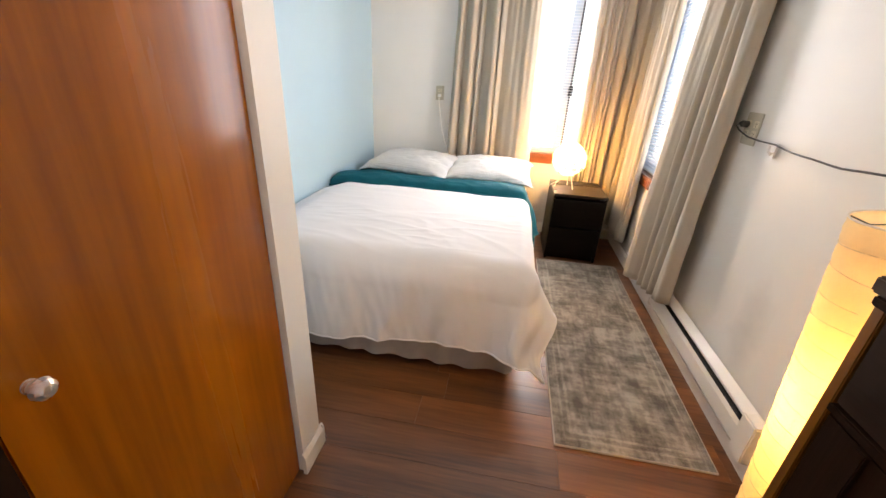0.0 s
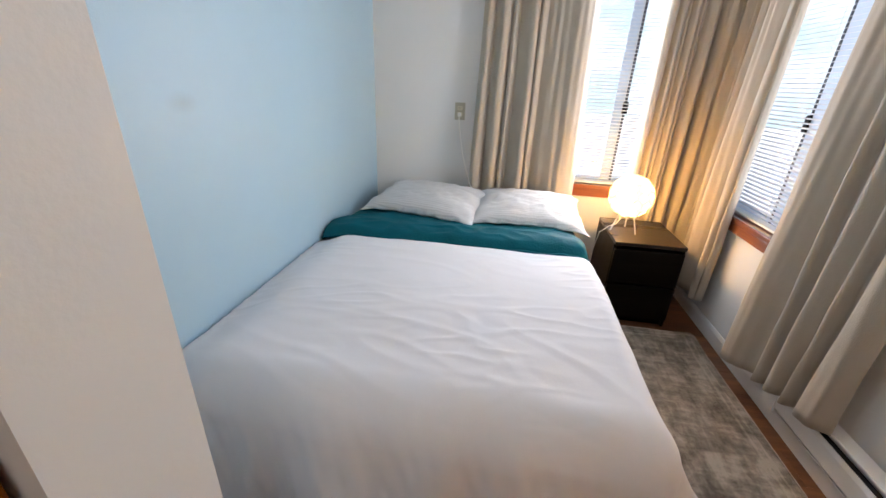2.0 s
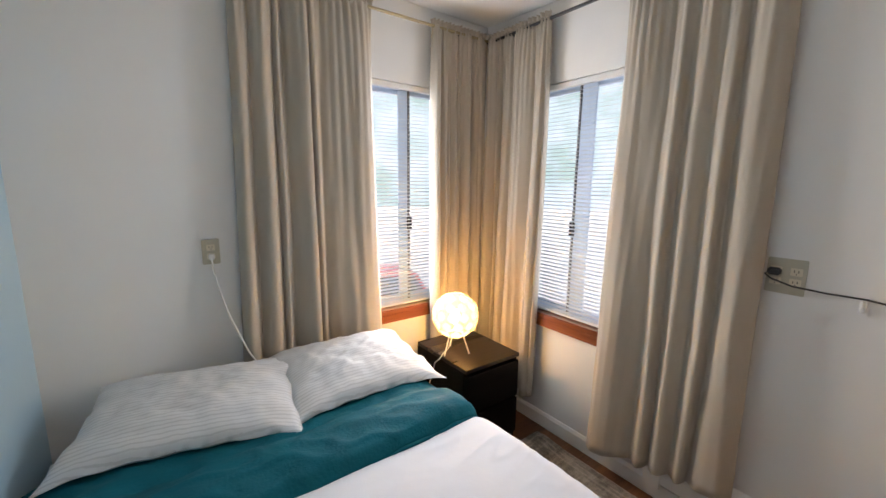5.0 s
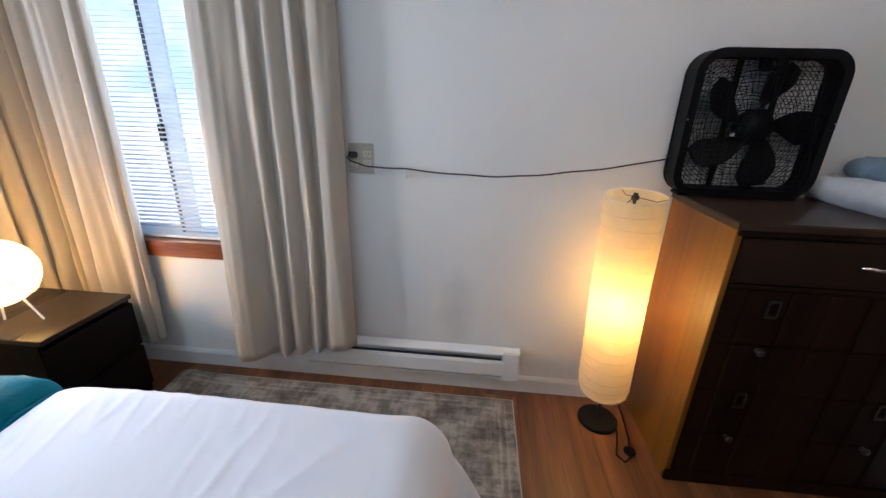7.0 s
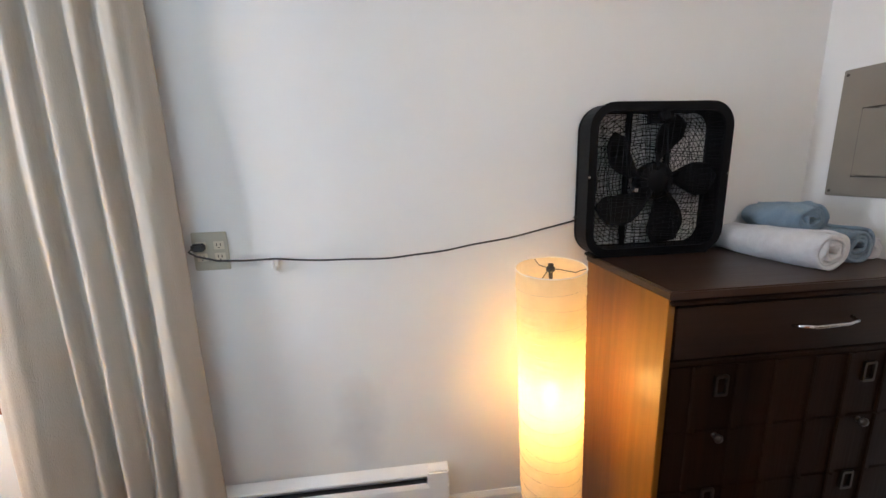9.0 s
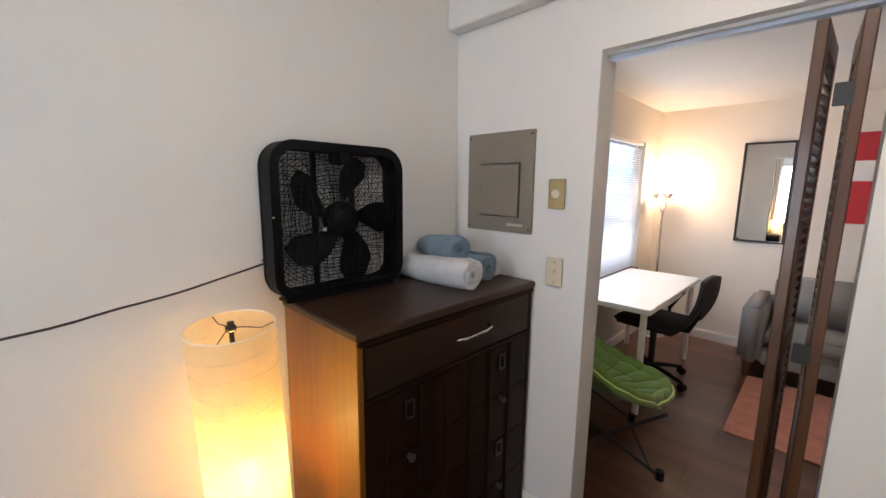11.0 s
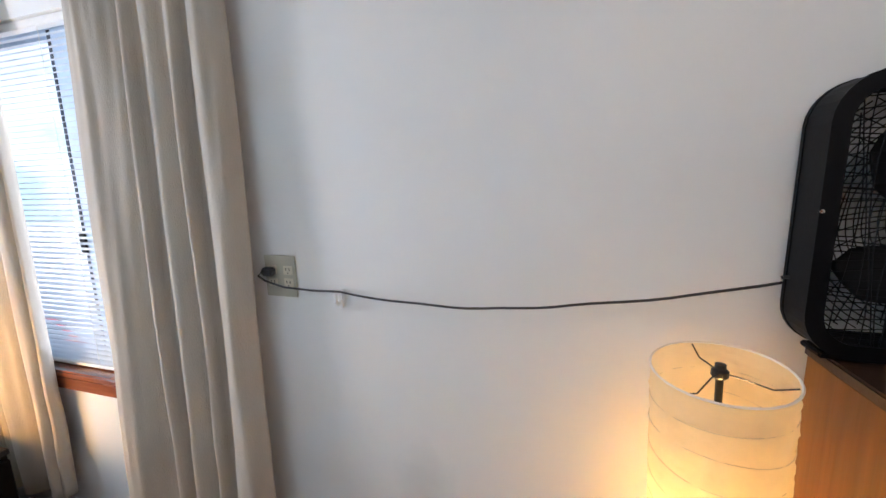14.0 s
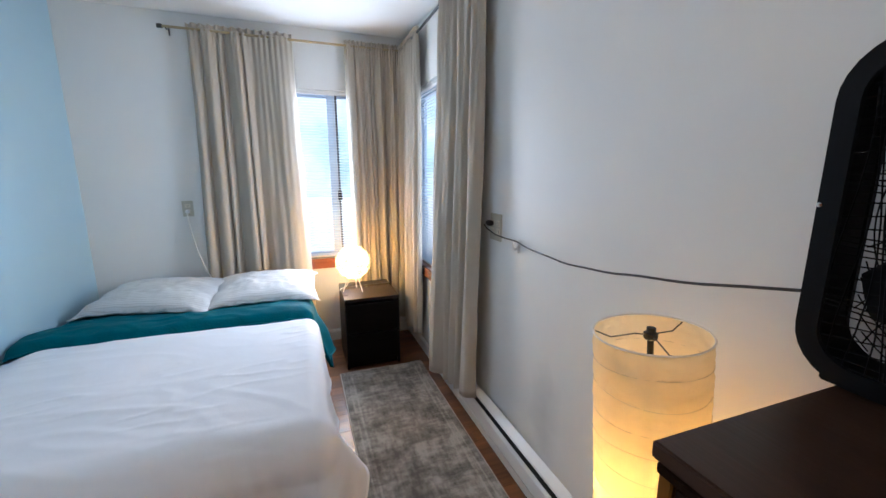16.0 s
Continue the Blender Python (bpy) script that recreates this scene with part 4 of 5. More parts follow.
def box_fan():
    f = thing("box_fan", "black plastic box fan standing against the wall", "fan")
    f.matrix_world = pose(-.010, -3.240, 1.1055 + .271, 90, 0, -90)     # local x to the south, y up, z into the room
    W, H, D = .522, .528, .092
    o = rounded_rect(W, H, .085, 7)
    i = rounded_rect(W - .036, H - .036, .070, 7)
    part("housing", ring_solid(o, i, 0.004, D - .006), M_black_plastic, f, smooth=False)
    for z, s in ((D - .010, 1), (.0, 0)):
        part("bezel", ring_solid(rounded_rect(W + .004, H + .004, .087, 7), rounded_rect(W - .056, H - .056, .058, 7), z, z + .010), M_black_plastic, f)

    def taper(z0, w0, z1, w1):
        b = bmesh.new()
        A = [b.verts.new((x, y, z0)) for x, y in rounded_rect(W - w0, H - w0, .070, 7)]
        C = [b.verts.new((x, y, z1)) for x, y in rounded_rect(W - w1, H - w1, .085, 7)]
        for q in range(len(A)):
            b.faces.new((A[q], A[(q + 1) % len(A)], C[(q + 1) % len(A)], C[q]))
        return b
    part("shroud", taper(D - .006, .036, .012, .050), M_black_plastic, f, smooth=True)

    def grille(z, name, wire):
        bm = bmesh.new()
        hw, hh = (W - .056) / 2, (H - .056) / 2
        n = 34
        for k in range(n):
            t = (k + .5) / n * 2 - 1
            y = t * hh
            lim = hw - (max(0, abs(y) - (hh - .058)) ** 2 / .058)
            pts = []
            for q in range(9):
                x = (q / 8 * 2 - 1) * lim
                pts.append((x, y + .008 * math.sin(x * 14 + k * .9), z))
            tube(pts, wire, 4, bm=bm)
        for k in range(29):
            t = (k + .5) / 29 * 2 - 1
            x = t * hw
            lim = hh - (max(0, abs(x) - (hw - .058)) ** 2 / .058)
            pts = []
            for q in range(9):
                y = (q / 8 * 2 - 1) * lim
                pts.append((x + .010 * math.sin(y * 13 + k * 1.3), y, z + .0015))
            tube(pts, wire, 4, bm=bm)
        return part(name, bm, M_black_plastic, f)
    grille(D - .010, "front_grille", .0012)

    def round_grille(z, wire):
        """Rear guard of concentric rings and bent spokes, cut to the housing."""
        bm = bmesh.new()
        hw, hh = (W - .060) / 2, (H - .060) / 2

        def inside(x, y):
            qx, qy = max(0, abs(x) - (hw - .06)), max(0, abs(y) - (hh - .06))
            return math.hypot(qx, qy) < .06
        lines = [[(r * math.cos(a), r * math.sin(a)) for a in [2 * math.pi * k / 60 for k in range(61)]] for r in [.062 + .0125 * k for k in range(21)]]
        for k in range(40):
            a = 2 * math.pi * k / 40
            lines.append([(r * math.cos(a + 1.6 * r), r * math.sin(a + 1.6 * r)) for r in [.06 + .26 * q / 12 for q in range(13)]])
        for line in lines:
            run = []
            for x, y in line:
                if inside(x, y):
                    run.append((x, y, z))
                    continue
                if len(run) > 1:
                    tube(run, wire, 4, bm=bm)
                run = []
            if len(run) > 1:
                tube(run, wire, 4, bm=bm)
        return part("rear_grille", bm, M_black_plastic, f)
    round_grille(.006, .0012)
    zc = .050
    part("motor", lathe([(0, zc - .042), (.052, zc - .040), (.058, zc - .03), (.058, zc), (.050, zc + .008), (0, zc + .008)], 24), M_black_plastic, f, smooth=True)
    part("hub", lathe([(.066, zc + .000), (.066, zc + .022), (.060, zc + .029), (.040, zc + .030), (.036, zc + .036), (0, zc + .037)], 28), M_black_plastic, f, smooth=True)
    for k in range(5):
        a0 = radians(90 - 3 + 72 * k)

        def blade(u, v, a0=a0):
            r = .040 + .190 * u
            wd = (.40 + .30 * math.sin(min(1, u * 1.15) * math.pi * .80)) * (1 - .5 * max(0, u - .8) / .2)
            a = a0 + (v - .5) * wd * 1.02 - .35 * u
            return (r * math.cos(a), r * math.sin(a), zc + .012 + (v - .5) * .050 * (1 - .3 * u))
        ob = part("blade", sheet(blade, 14, 10), M_black_plastic, f, smooth=True)
        so = ob.modifiers.new("thick", "SOLIDIFY")
        so.thickness = .003
    for x in (-.080, .075):
        part("support_bar", box(x - .010, -H / 2 + .02, .008, x + .010, H / 2 - .02, .020, .002), M_black_plastic, f)
    part("control_box", box(-.045, H / 2 - .068, .060, .045, H / 2 - .020, D - .010, .004), M_black_plastic, f)
    part("dial", lathe([(.018, D - .012), (.018, D + .006), (.014, D + .010), (0, D + .010)], 16, at=(0, H / 2 - .044, 0)), M_black_plastic, f)
    # Bright metal chip put in for the specular glint beside the hub.
    part("glint_chip", box(-.088, -.036, zc + .031, -.072, -.022, zc + .034, .002), M_chrome, f, "bright chip standing in for a glint")
    for x in (-.19, .19):
        part("foot", box(x - .035, -H / 2 - .006, .012, x + .035, -H / 2 + .006, D - .012, .003), M_black_plastic, f)
    for x, y in ((-W / 2 - .002, .02), (W / 2 + .002, .02)):
        part("screw", lathe([(.004, -.002), (.004, .002), (0, .003)], 8, at=(x * .985, y, D)), M_chrome, f)
    part("cord_stub", tube([(-W / 2 + .01, -.12, .02), (-W / 2 - .012, -.125, .015)], .004, 6), M_cable, f)


box_fan()


def rolled_towel(name, a, b, r, mat, label, turns=3.2, seed=0.0, taper=.12):
    """A towel rolled up: a spiral sheet swept from a to b, soft and uneven."""
    a, b = Vector(a), Vector(b)
    ax = (b - a).normalized()
    up = Vector((0, 0, 1))
    side = ax.cross(up).normalized()
    up = side.cross(ax)

    def f(u, v):
        th = u * turns * 2 * math.pi
        rr = r * (.14 + .86 * u) * (1 + .06 * nz(math.cos(th) * 1.5 + seed, math.sin(th) * 1.5, v * 4)) + .004 * nz(v * 9, th, seed)
        rr *= (1 - .10 * (2 * v - 1) ** 4) * (1 + .16 * nz(v * 2.6 + seed, math.cos(th) + 2, seed)) * (1 - taper * v)
        rr += .006 * max(0.0, math.sin(th - v * 7 + seed)) ** 6
        p = a + (b - a) * v + ax * .014 * nz(th * .6, v, seed + 3)
        return p + side * (rr * math.cos(th)) + up * (rr * math.sin(th) * .92)
    ob = single(name, sheet(f, int(turns * 26), 20), mat, label, "towel", group="rolled towels", smooth=True)
    so = ob.modifiers.new("thick", "SOLIDIFY")
    so.thickness, so.offset = r * .20, -1


rolled_towel("towel", (-.390, -3.612, 1.163), (-.030, -3.585, 1.155), .060, M_towel_white, "rolled white terry towel on the dresser", seed=1.0, taper=.22)
rolled_towel("towel", (-.325, -3.790, 1.160), (-.04, -3.775, 1.156), .057, M_towel_blue, "rolled grey-blue terry towel on the dresser", seed=4.0)
rolled_towel("towel", (-.255, -3.690, 1.240), (-.03, -3.690, 1.236), .050, M_towel_blue, "rolled grey-blue terry towel on other towels", seed=8.0)
rolled_towel("towel", (-.300, -3.880, 1.140), (-.06, -3.880, 1.140), .036, M_towel_white, "rolled white terry towel beside the wall", seed=11.0)


# ---- paper floor lamp ----
def floor_lamp():
    base, lean = Vector((-.172, -2.856, 0)), Vector((-.0555, .0550, 0))
    tilt_x, tilt_y = .066, -.048          # the rings lie square to the leaning pole
    lamp = thing("floor_lamp", "lit tall white rice-paper floor lamp", "floor lamp", at=base)

    def ctr(z):
        return lean * (z / 1.13)
    part("base", lathe([(0, 0), (.088, 0), (.092, .004), (.092, .016), (.088, .020), (.012, .022), (0, .022)], 32), M_black_plastic, lamp)
    part("pole", tube([(0, 0, .02), tuple(ctr(1.12) + Vector((0, 0, 1.12)))], .0065, 10), M_black_steel, lamp)
    z0, z1, R = .205, 1.122, .110
    rings = 17

    def f(u, v):
        th = u * 2 * math.pi
        z = z0 + (z1 - z0) * v
        k = v * rings
        r = R * (1 + .010 * abs(math.sin(k * math.pi)) + .008 * nz(math.cos(th) * 2, math.sin(th) * 2, z * 7))
        r += .0022 * nz(math.cos(th) * 9, math.sin(th) * 9, z * 30)
        if v < .03:
            r *= .92 + .08 * v / .03
        c = ctr(z)
        fold = .0016 * math.sin(z * 310 + 5 * nz(math.cos(th) * 2, math.sin(th) * 2, z * 12)) + .0025 * nz(math.cos(th) * 5, math.sin(th) * 5, z * 55)
        r += fold * max(0.0, .4 + nz(math.cos(th) * 1.5, math.sin(th) * 1.5, z * 5 + 3))
        x, y = r * math.cos(th), r * math.sin(th)
        return (c.x + x, c.y + y, z + tilt_x * x + tilt_y * y + .002 * nz(th, z * 9))
    sh = part("shade", sheet(f, 72, 136, wrap=True), M_paper, lamp, "white crinkled rice-paper cylinder", smooth=True)
    for k in range(rings + 1):
        z = z0 + (z1 - z0) * k / rings
        c = ctr(z)
        rr = R * (.94 if k == 0 else 1.0) + .001
        part("wire_ring", tube([(c.x + rr * math.cos(a * math.pi / 18), c.y + rr * math.sin(a * math.pi / 18), z + rr * (tilt_x * math.cos(a * math.pi / 18) + tilt_y * math.sin(a * math.pi / 18)) + (.0 if k in (0, rings) else .005 * math.sin(a * math.pi / 18 * (1 + k % 2) + k))) for a in range(36)], .0024 if k in (0, rings) else .0008, 4, closed=True),
             M_shade_wire if k < rings else M_white_cord, sh)
    c = ctr(1.12)
    for k in range(3):
        a = radians((8, 138, 248)[k])
        dz = tilt_x * .107 * math.cos(a) + tilt_y * .107 * math.sin(a)
        part("spider_arm", tube([(c.x, c.y, 1.118), (c.x + .03 * math.cos(a), c.y + .03 * math.sin(a), 1.116), (c.x + .075 * math.cos(a), c.y + .075 * math.sin(a), 1.107 + dz * .7), (c.x + .107 * math.cos(a), c.y + .107 * math.sin(a), 1.119 + dz)], .0015, 6), M_black_steel, lamp)
    part("finial", lathe([(.011, 1.108), (.014, 1.112), (.014, 1.122), (.009, 1.126), (.009, 1.134), (0, 1.136)], 14, at=(c.x, c.y, 0)), M_black_steel, lamp)
    c = ctr(.62)
    part("bulb", lathe([(0, .085), (.018, .080), (.030, .058), (.031, .045), (.022, .02), (.014, 0), (.014, -.02), (0, -.021)], 16, at=(c.x, c.y, .615)), M_bulb, lamp, smooth=True)
    part("socket", tube([(c.x, c.y, .53), (c.x, c.y, .57), (c.x, c.y, .60)], .017, 10), M_black_steel, lamp)
    o = base
    part("cord", tube([(.0 - .02, -.06, .012), (-.06, -.075, .006), (-.13, -.055, .005), (-.20, -.03, .005), (-.235, -.055, .005), (-.205, -.09, .006), (-.165, -.095, .008)], .0035, 6), M_black_plastic, lamp, "black cord")
    part("cord", tube([(-.165, -.095, .008), (-.10, -.115, .005), (-.02, -.125, .005), (.06, -.135, .005), (.135, -.14, .006)], .0035, 6), M_black_plastic, lamp, "black cord")
    part("foot_switch", lathe([(.024, 0), (.026, .006), (.022, .014), (.010, .018), (0, .018)], 16, at=(-.175, -.094, .001)), M_black_plastic, lamp, "round black foot switch")


floor_lamp()


# ---- fittings on the walls ----
def wall_plate(name, m, w, h, label, category, mat, kind="outlet"):
    """Local x to the right, y up, z out of the wall."""
    p = thing(name, label, category)
    p.matrix_world = m
    part("plate", box(-w / 2, -h / 2, 0.001, w / 2, h / 2, .006, .0025), mat, p)
    return p


def receptacle(p, x, y):
    r = part("receptacle", box(x - .017, y - .014, .005, x + .017, y + .014, .008, .004), M_ivory, p)
    for dx in (-.006, .006):
        part("slot", box(x + dx - .0012, y - .002, .0078, x + dx + .0012, y + .007, .0086), M_dark_slot, r)
    part("ground_hole", lathe([(.0022, .0078), (.0022, .0086), (0, .0086)], 8, at=(x, y - .008, 0)), M_dark_slot, r)


def on_wall(x, y, z, rz):
    return Matrix.Translation((x, y, z)) @ pose(0, 0, 0, 90, 0, rz)


on_north = on_wall(-1.68, 0, 1.187, 0)
on_east = on_wall(0, -1.685, 1.188, -90)
p = wall_plate("outlet", on_north, .072, .116, "ivory wall outlet with a white plug", "outlet", M_outlet)
receptacle(p, 0, .020)
receptacle(p, 0, -.020)
part("plug", box(-.012, -.034, .008, .012, -.008, .034, .004), M_white_plastic, p, "white plug")
single("lamp_cord", tube([(-1.681, -.034, 1.160), (-1.679, -.040, 1.11), (-1.660, -.058, 1.00), (-1.635, -.085, .895), (-1.607, -.110, .81), (-1.570, -.130, .71), (-1.528, -.150, .635), (-1.49, -.20, .60), (-1.44, -.24, .59)], .0040, 6),
       M_white_cord, "thin white lamp cord hanging down the wall", "cord", smooth=True)
p = wall_plate("outlet", on_east, .116, .132, "ivory double wall outlet with a grey plug", "outlet", M_outlet)
for x in (-.029, .029):
    receptacle(p, x, .020)
    receptacle(p, x, -.020)
part("plug", box(-.050, .004, .008, -.012, .030, .036, .005), M_cable, p, "flat grey plug")


def fan_cable():
    pts = [(-.036, -1.648, 1.212), (-.042, -1.632, 1.195), (-.034, -1.65, 1.178), (-.024, -1.71, 1.158), (-.018, -1.80, 1.152), (-.012, -1.895, 1.152)]
    y0, y1 = -1.905, -2.975
    for k in range(1, 26):
        s = k / 25
        y = y0 + (y1 - y0) * s
        z = 1.152 + (1.238 - 1.152) * s ** 1.6 - .034 * math.sin(math.pi * s) * (1 - .35 * s) + .008 * nz(s * 7, 2) * math.sin(math.pi * s)
        pts.append((-.014 - .030 * math.sin(math.pi * s) ** .7, y, z))
    single("fan_cable", tube(pts, .0034, 8), M_cable, "slack grey cable along the wall to the fan", "cable", smooth=True)


fan_cable()
c = thing("cable_clip", "small white adhesive hook holding the cable", "hook", at=(0, -1.893, 1.128))
part("pad", box(-.010, -.013, -.030, -.001, .013, .032, .004), M_white_plastic, c)
part("hook", tube([(-.005, 0, -.004), (-.018, .002, -.014), (-.027, .003, -.002), (-.027, .002, .020)], .0060, 8), M_white_plastic, c)


def heater():
    y0, y1 = -2.472, -1.285
    h = thing("baseboard_heater", "white steel electric baseboard heater under the curtain", "heater", at=(0, (y0 + y1) / 2, 0))
    L = (y1 - y0) / 2

    def prof(name, pts, mat, a=-L, b=L, label=""):
        bm = bmesh.new()
        r = [[bm.verts.new((x, y, z)) for x, z in pts] for y in (a, b)]
        n = len(pts)
        for k in range(n):
            bm.faces.new((r[0][k], r[1][k], r[1][(k + 1) % n], r[0][(k + 1) % n]))
        bm.faces.new(r[0])
        bm.faces.new(r[1][::-1])
        bmesh.ops.recalc_face_normals(bm, faces=bm.faces)
        return part(name, bm, mat, h, label)
    prof("back_plate", ((-.0145, .10), (-.017, .10), (-.017, .262), (-.0145, .262)), M_white_metal)
    prof("hood", ((-.0145, .270), (-.050, .250), (-.052, .246), (-.052, .242), (-.0145, .264)), M_white_metal)
    prof("front_panel", ((-.054, .118), (-.062, .128), (-.062, .196), (-.056, .212), (-.052, .212), (-.058, .194), (-.058, .130), (-.050, .120)), M_white_metal)
    prof("bottom_lip", ((-.0145, .096), (-.052, .100), (-.056, .112), (-.052, .112), (-.048, .104), (-.0145, .100)), M_white_metal)
    prof("element", ((-.022, .130), (-.046, .130), (-.046, .205), (-.022, .205)), M_dark_slot, -L + .09, L - .09, "dark heating fins")
    for s in (-1, 1):
        part("end_cap", box(-.065, s * L, .094, -.0142, s * (L - .085), .268, .006), M_white_metal, h)


heater()


def panel_cover():
    m = on_wall(-.267, YS, 1.520, 180)
    p = thing("breaker_panel", "taupe painted steel breaker panel cover", "electrical panel")
    p.matrix_world = m
    part("cover", box(-.180, -.218, .001, .180, .218, .010, .003), M_grey_panel, p)
    # Thin dark plate showing round the door: the gap's shade as colour.
    part("door_gap_shade", box(-.1025, -.1498, .0098, .1135, .0838, .0106), M_dark_slot, p)
    d = part("door", box(-.100, -.147, .010, .111, .081, .016, .003), M_grey_panel, p)
    part("latch", box(-.05, -.160, .010, .03, -.150, .016, .002), M_grey_panel, d)
    for x, y in ((-.165, .2), (.165, .2), (-.165, -.2), (.165, -.2)):
        part("screw", lathe([(.005, .009), (.005, .012), (0, .013)], 10, at=(x, y, 0)), M_pull, p)
    part("rating_label", box(.05, -.19, .0098, .135, -.178, .0108), M_outlet, p, "faded printed strip")


panel_cover()
p = wall_plate("thermostat", on_wall(-.552, YS, 1.475, 180), .075, .120, "yellowed thermostat plate with a round dial", "thermostat", M_brass)
part("dial", lathe([(.020, .005), (.020, .012), (.016, .018), (0, .019)], 24), M_ivory, p, "round ivory dial")
p = wall_plate("light_switch", on_wall(-.560, YS, 1.157, 180), .075, .120, "ivory wall light switch", "switch", M_ivory)
part("toggle", box(-.005, -.004, .005, .005, .014, .016, .002), M_ivory, p)
for y in (-.042, .042):
    part("screw", lathe([(.003, .005), (.003, .0068), (0, .007)], 8, at=(0, y, 0)), M_pull, p)


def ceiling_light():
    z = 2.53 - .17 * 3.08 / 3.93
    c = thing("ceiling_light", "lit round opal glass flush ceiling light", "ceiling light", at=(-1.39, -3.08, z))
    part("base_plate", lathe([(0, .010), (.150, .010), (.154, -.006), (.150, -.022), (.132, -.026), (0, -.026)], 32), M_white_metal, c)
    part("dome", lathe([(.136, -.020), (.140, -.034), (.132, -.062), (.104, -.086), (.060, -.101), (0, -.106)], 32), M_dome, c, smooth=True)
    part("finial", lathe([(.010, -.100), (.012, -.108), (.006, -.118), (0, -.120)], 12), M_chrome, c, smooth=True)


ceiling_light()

# ---- living room, seen through the doorway ----
def desk():
    d = thing("desk", "white laminate desk under the living room window", "desk", at=(-.31, -5.75, 0))
    part("tabletop", box(-.30, -.67, .705, .29, .66, .74, .003), M_white_table, d)
    for x in (-.25, .24):
        for y in (-.61, .61):
            part("leg", tube([(x, y, 0), (x, y, .705)], .021, 14), M_white_table, d)


desk()


def office_chair():
    c = thing("office_chair", "black mesh office chair on casters at the desk", "chair", at=(-.45, -5.80, 0), rz=-6)
    for k in range(5):
        a = radians(72 * k + 20)
        ca, sa = math.cos(a), math.sin(a)
        part("base_arm", tube([(0, 0, .10), (.15 * ca, .15 * sa, .085), (.27 * ca, .27 * sa, .065)], .020, 8, r1=.013), M_black_plastic, c)
        w = part("caster", tube([(.275 * ca - .02 * sa, .275 * sa + .02 * ca, .028), (.275 * ca + .02 * sa, .275 * sa - .02 * ca, .028)], .028, 14), M_black_plastic, c)
    part("gas_lift", tube([(0, 0, .08), (0, 0, .42)], .025, 12), M_black_steel, c)
    part("mechanism", box(-.09, -.07, .40, .09, .07, .44, .01), M_black_steel, c)
    part("seat", box(-.23, -.23, .44, .24, .23, .51, .03, 4), M_chair_cloth, c, smooth=True)

    def back(u, v):
        z = .53 + .36 * v
        return (-.235 - .10 * v - .03 * math.sin(v * math.pi), (u - .5) * (.42 - .08 * v), z - .02 * (2 * u - 1) ** 2)
    ob = part("backrest", sheet(back, 14, 12), M_chair_cloth, c, smooth=True)
    so = ob.modifiers.new("thick", "SOLIDIFY")
    so.thickness = .03
    part("back_bar", tube([(-.05, 0, .43), (-.24, 0, .45), (-.285, 0, .56), (-.31, 0, .72)], .020, 8), M_black_plastic, c)
    for s in (-1, 1):
        part("armrest", tube([(-.02, s * .23, .47), (.0, s * .275, .52), (-.10, s * .275, .66), (.12, s * .275, .67)], .016, 8), M_black_plastic, c)


M_chair_cloth = material("black_mesh_cloth", (.016, .016, .018), .8, vary=.3, scale=60, bump=.5, bump_scale=500)
office_chair()


def dish_chair():
    c = thing("dish_chair", "lime green padded folding dish chair", "chair", at=(-.44, -4.62, 0), rz=42)
    # padded dish: rim ellipse, low at the front (west), high at the back (east)
    def f(u, v, off=0.0):
        th = u * 2 * math.pi
        r = v
        k = abs(math.cos(th)) ** .9 * .02
        x = -.03 + r * (.40 + .03 * math.cos(4 * th)) * math.cos(th)
        y = r * (.42 + .02 * math.cos(4 * th)) * math.sin(th)
        z = .36 + .20 * r ** 2 + .22 * r * math.cos(th) * (.6 + .4 * r) + .03 * r * r * math.cos(2 * th)
        tuft = .014 * abs(math.sin(th * 9)) ** .6 * min(1, r * 1.8) + .010 * abs(math.sin(r * 11)) ** .5
        return (x, y, z + tuft + off)
    ob = part("padded_seat", sheet(f, 108, 28, wrap=True), M_green, c, smooth=True)
    so = ob.modifiers.new("thick", "SOLIDIFY")
    so.thickness, so.offset = .035, -1
    rim = [f(k / 48, 1.0, -.012) for k in range(48)]
    part("rim", tube(rim, .014, 8, closed=True), M_green, c, smooth=True)
    part("rim_piping", tube([(x * 1.012, y * 1.012, z + .012) for x, y, z in rim], .005, 6, closed=True), M_pipe, c, "pale piping")
    ca, sa = math.cos(radians(-8)), math.sin(radians(-8))

    def turned(pts, r, n):
        return tube([(x * ca - y * sa, x * sa + y * ca, z) for x, y, z in pts], r, n)
    for s in (-1, 1):
        part("leg", turned([(-.36, s * .22, .345), (-.05, s * .27, .22), (.30, s * .26, .012)], .010, 8), M_black_steel, c)
        part("leg", turned([(.26, s * .22, .46), (-.02, s * .25, .24), (-.34, s * .26, .012)], .010, 8), M_black_steel, c)
        part("foot", turned([(-.34, s * .26, .0), (-.34, s * .26, .045)], .022, 12), M_black_plastic, c)
        part("foot", turned([(.30, s * .26, .0), (.30, s * .26, .045)], .022, 12), M_black_plastic, c)
    part("cross_bar", turned([(-.30, -.26, .04), (-.30, .26, .04)], .008, 8), M_black_steel, c)
    loop = [f(u, v, -.045) for u, v in ((.40, .93), (.44, .62), (.50, .62), (.53, .93))]
    part("pull_loop", tube(loop, .012, 6), M_pipe, c, "pale green webbing loop")


M_pipe = material("pale_green_piping", (.50, .62, .22), .7)
dish_chair()


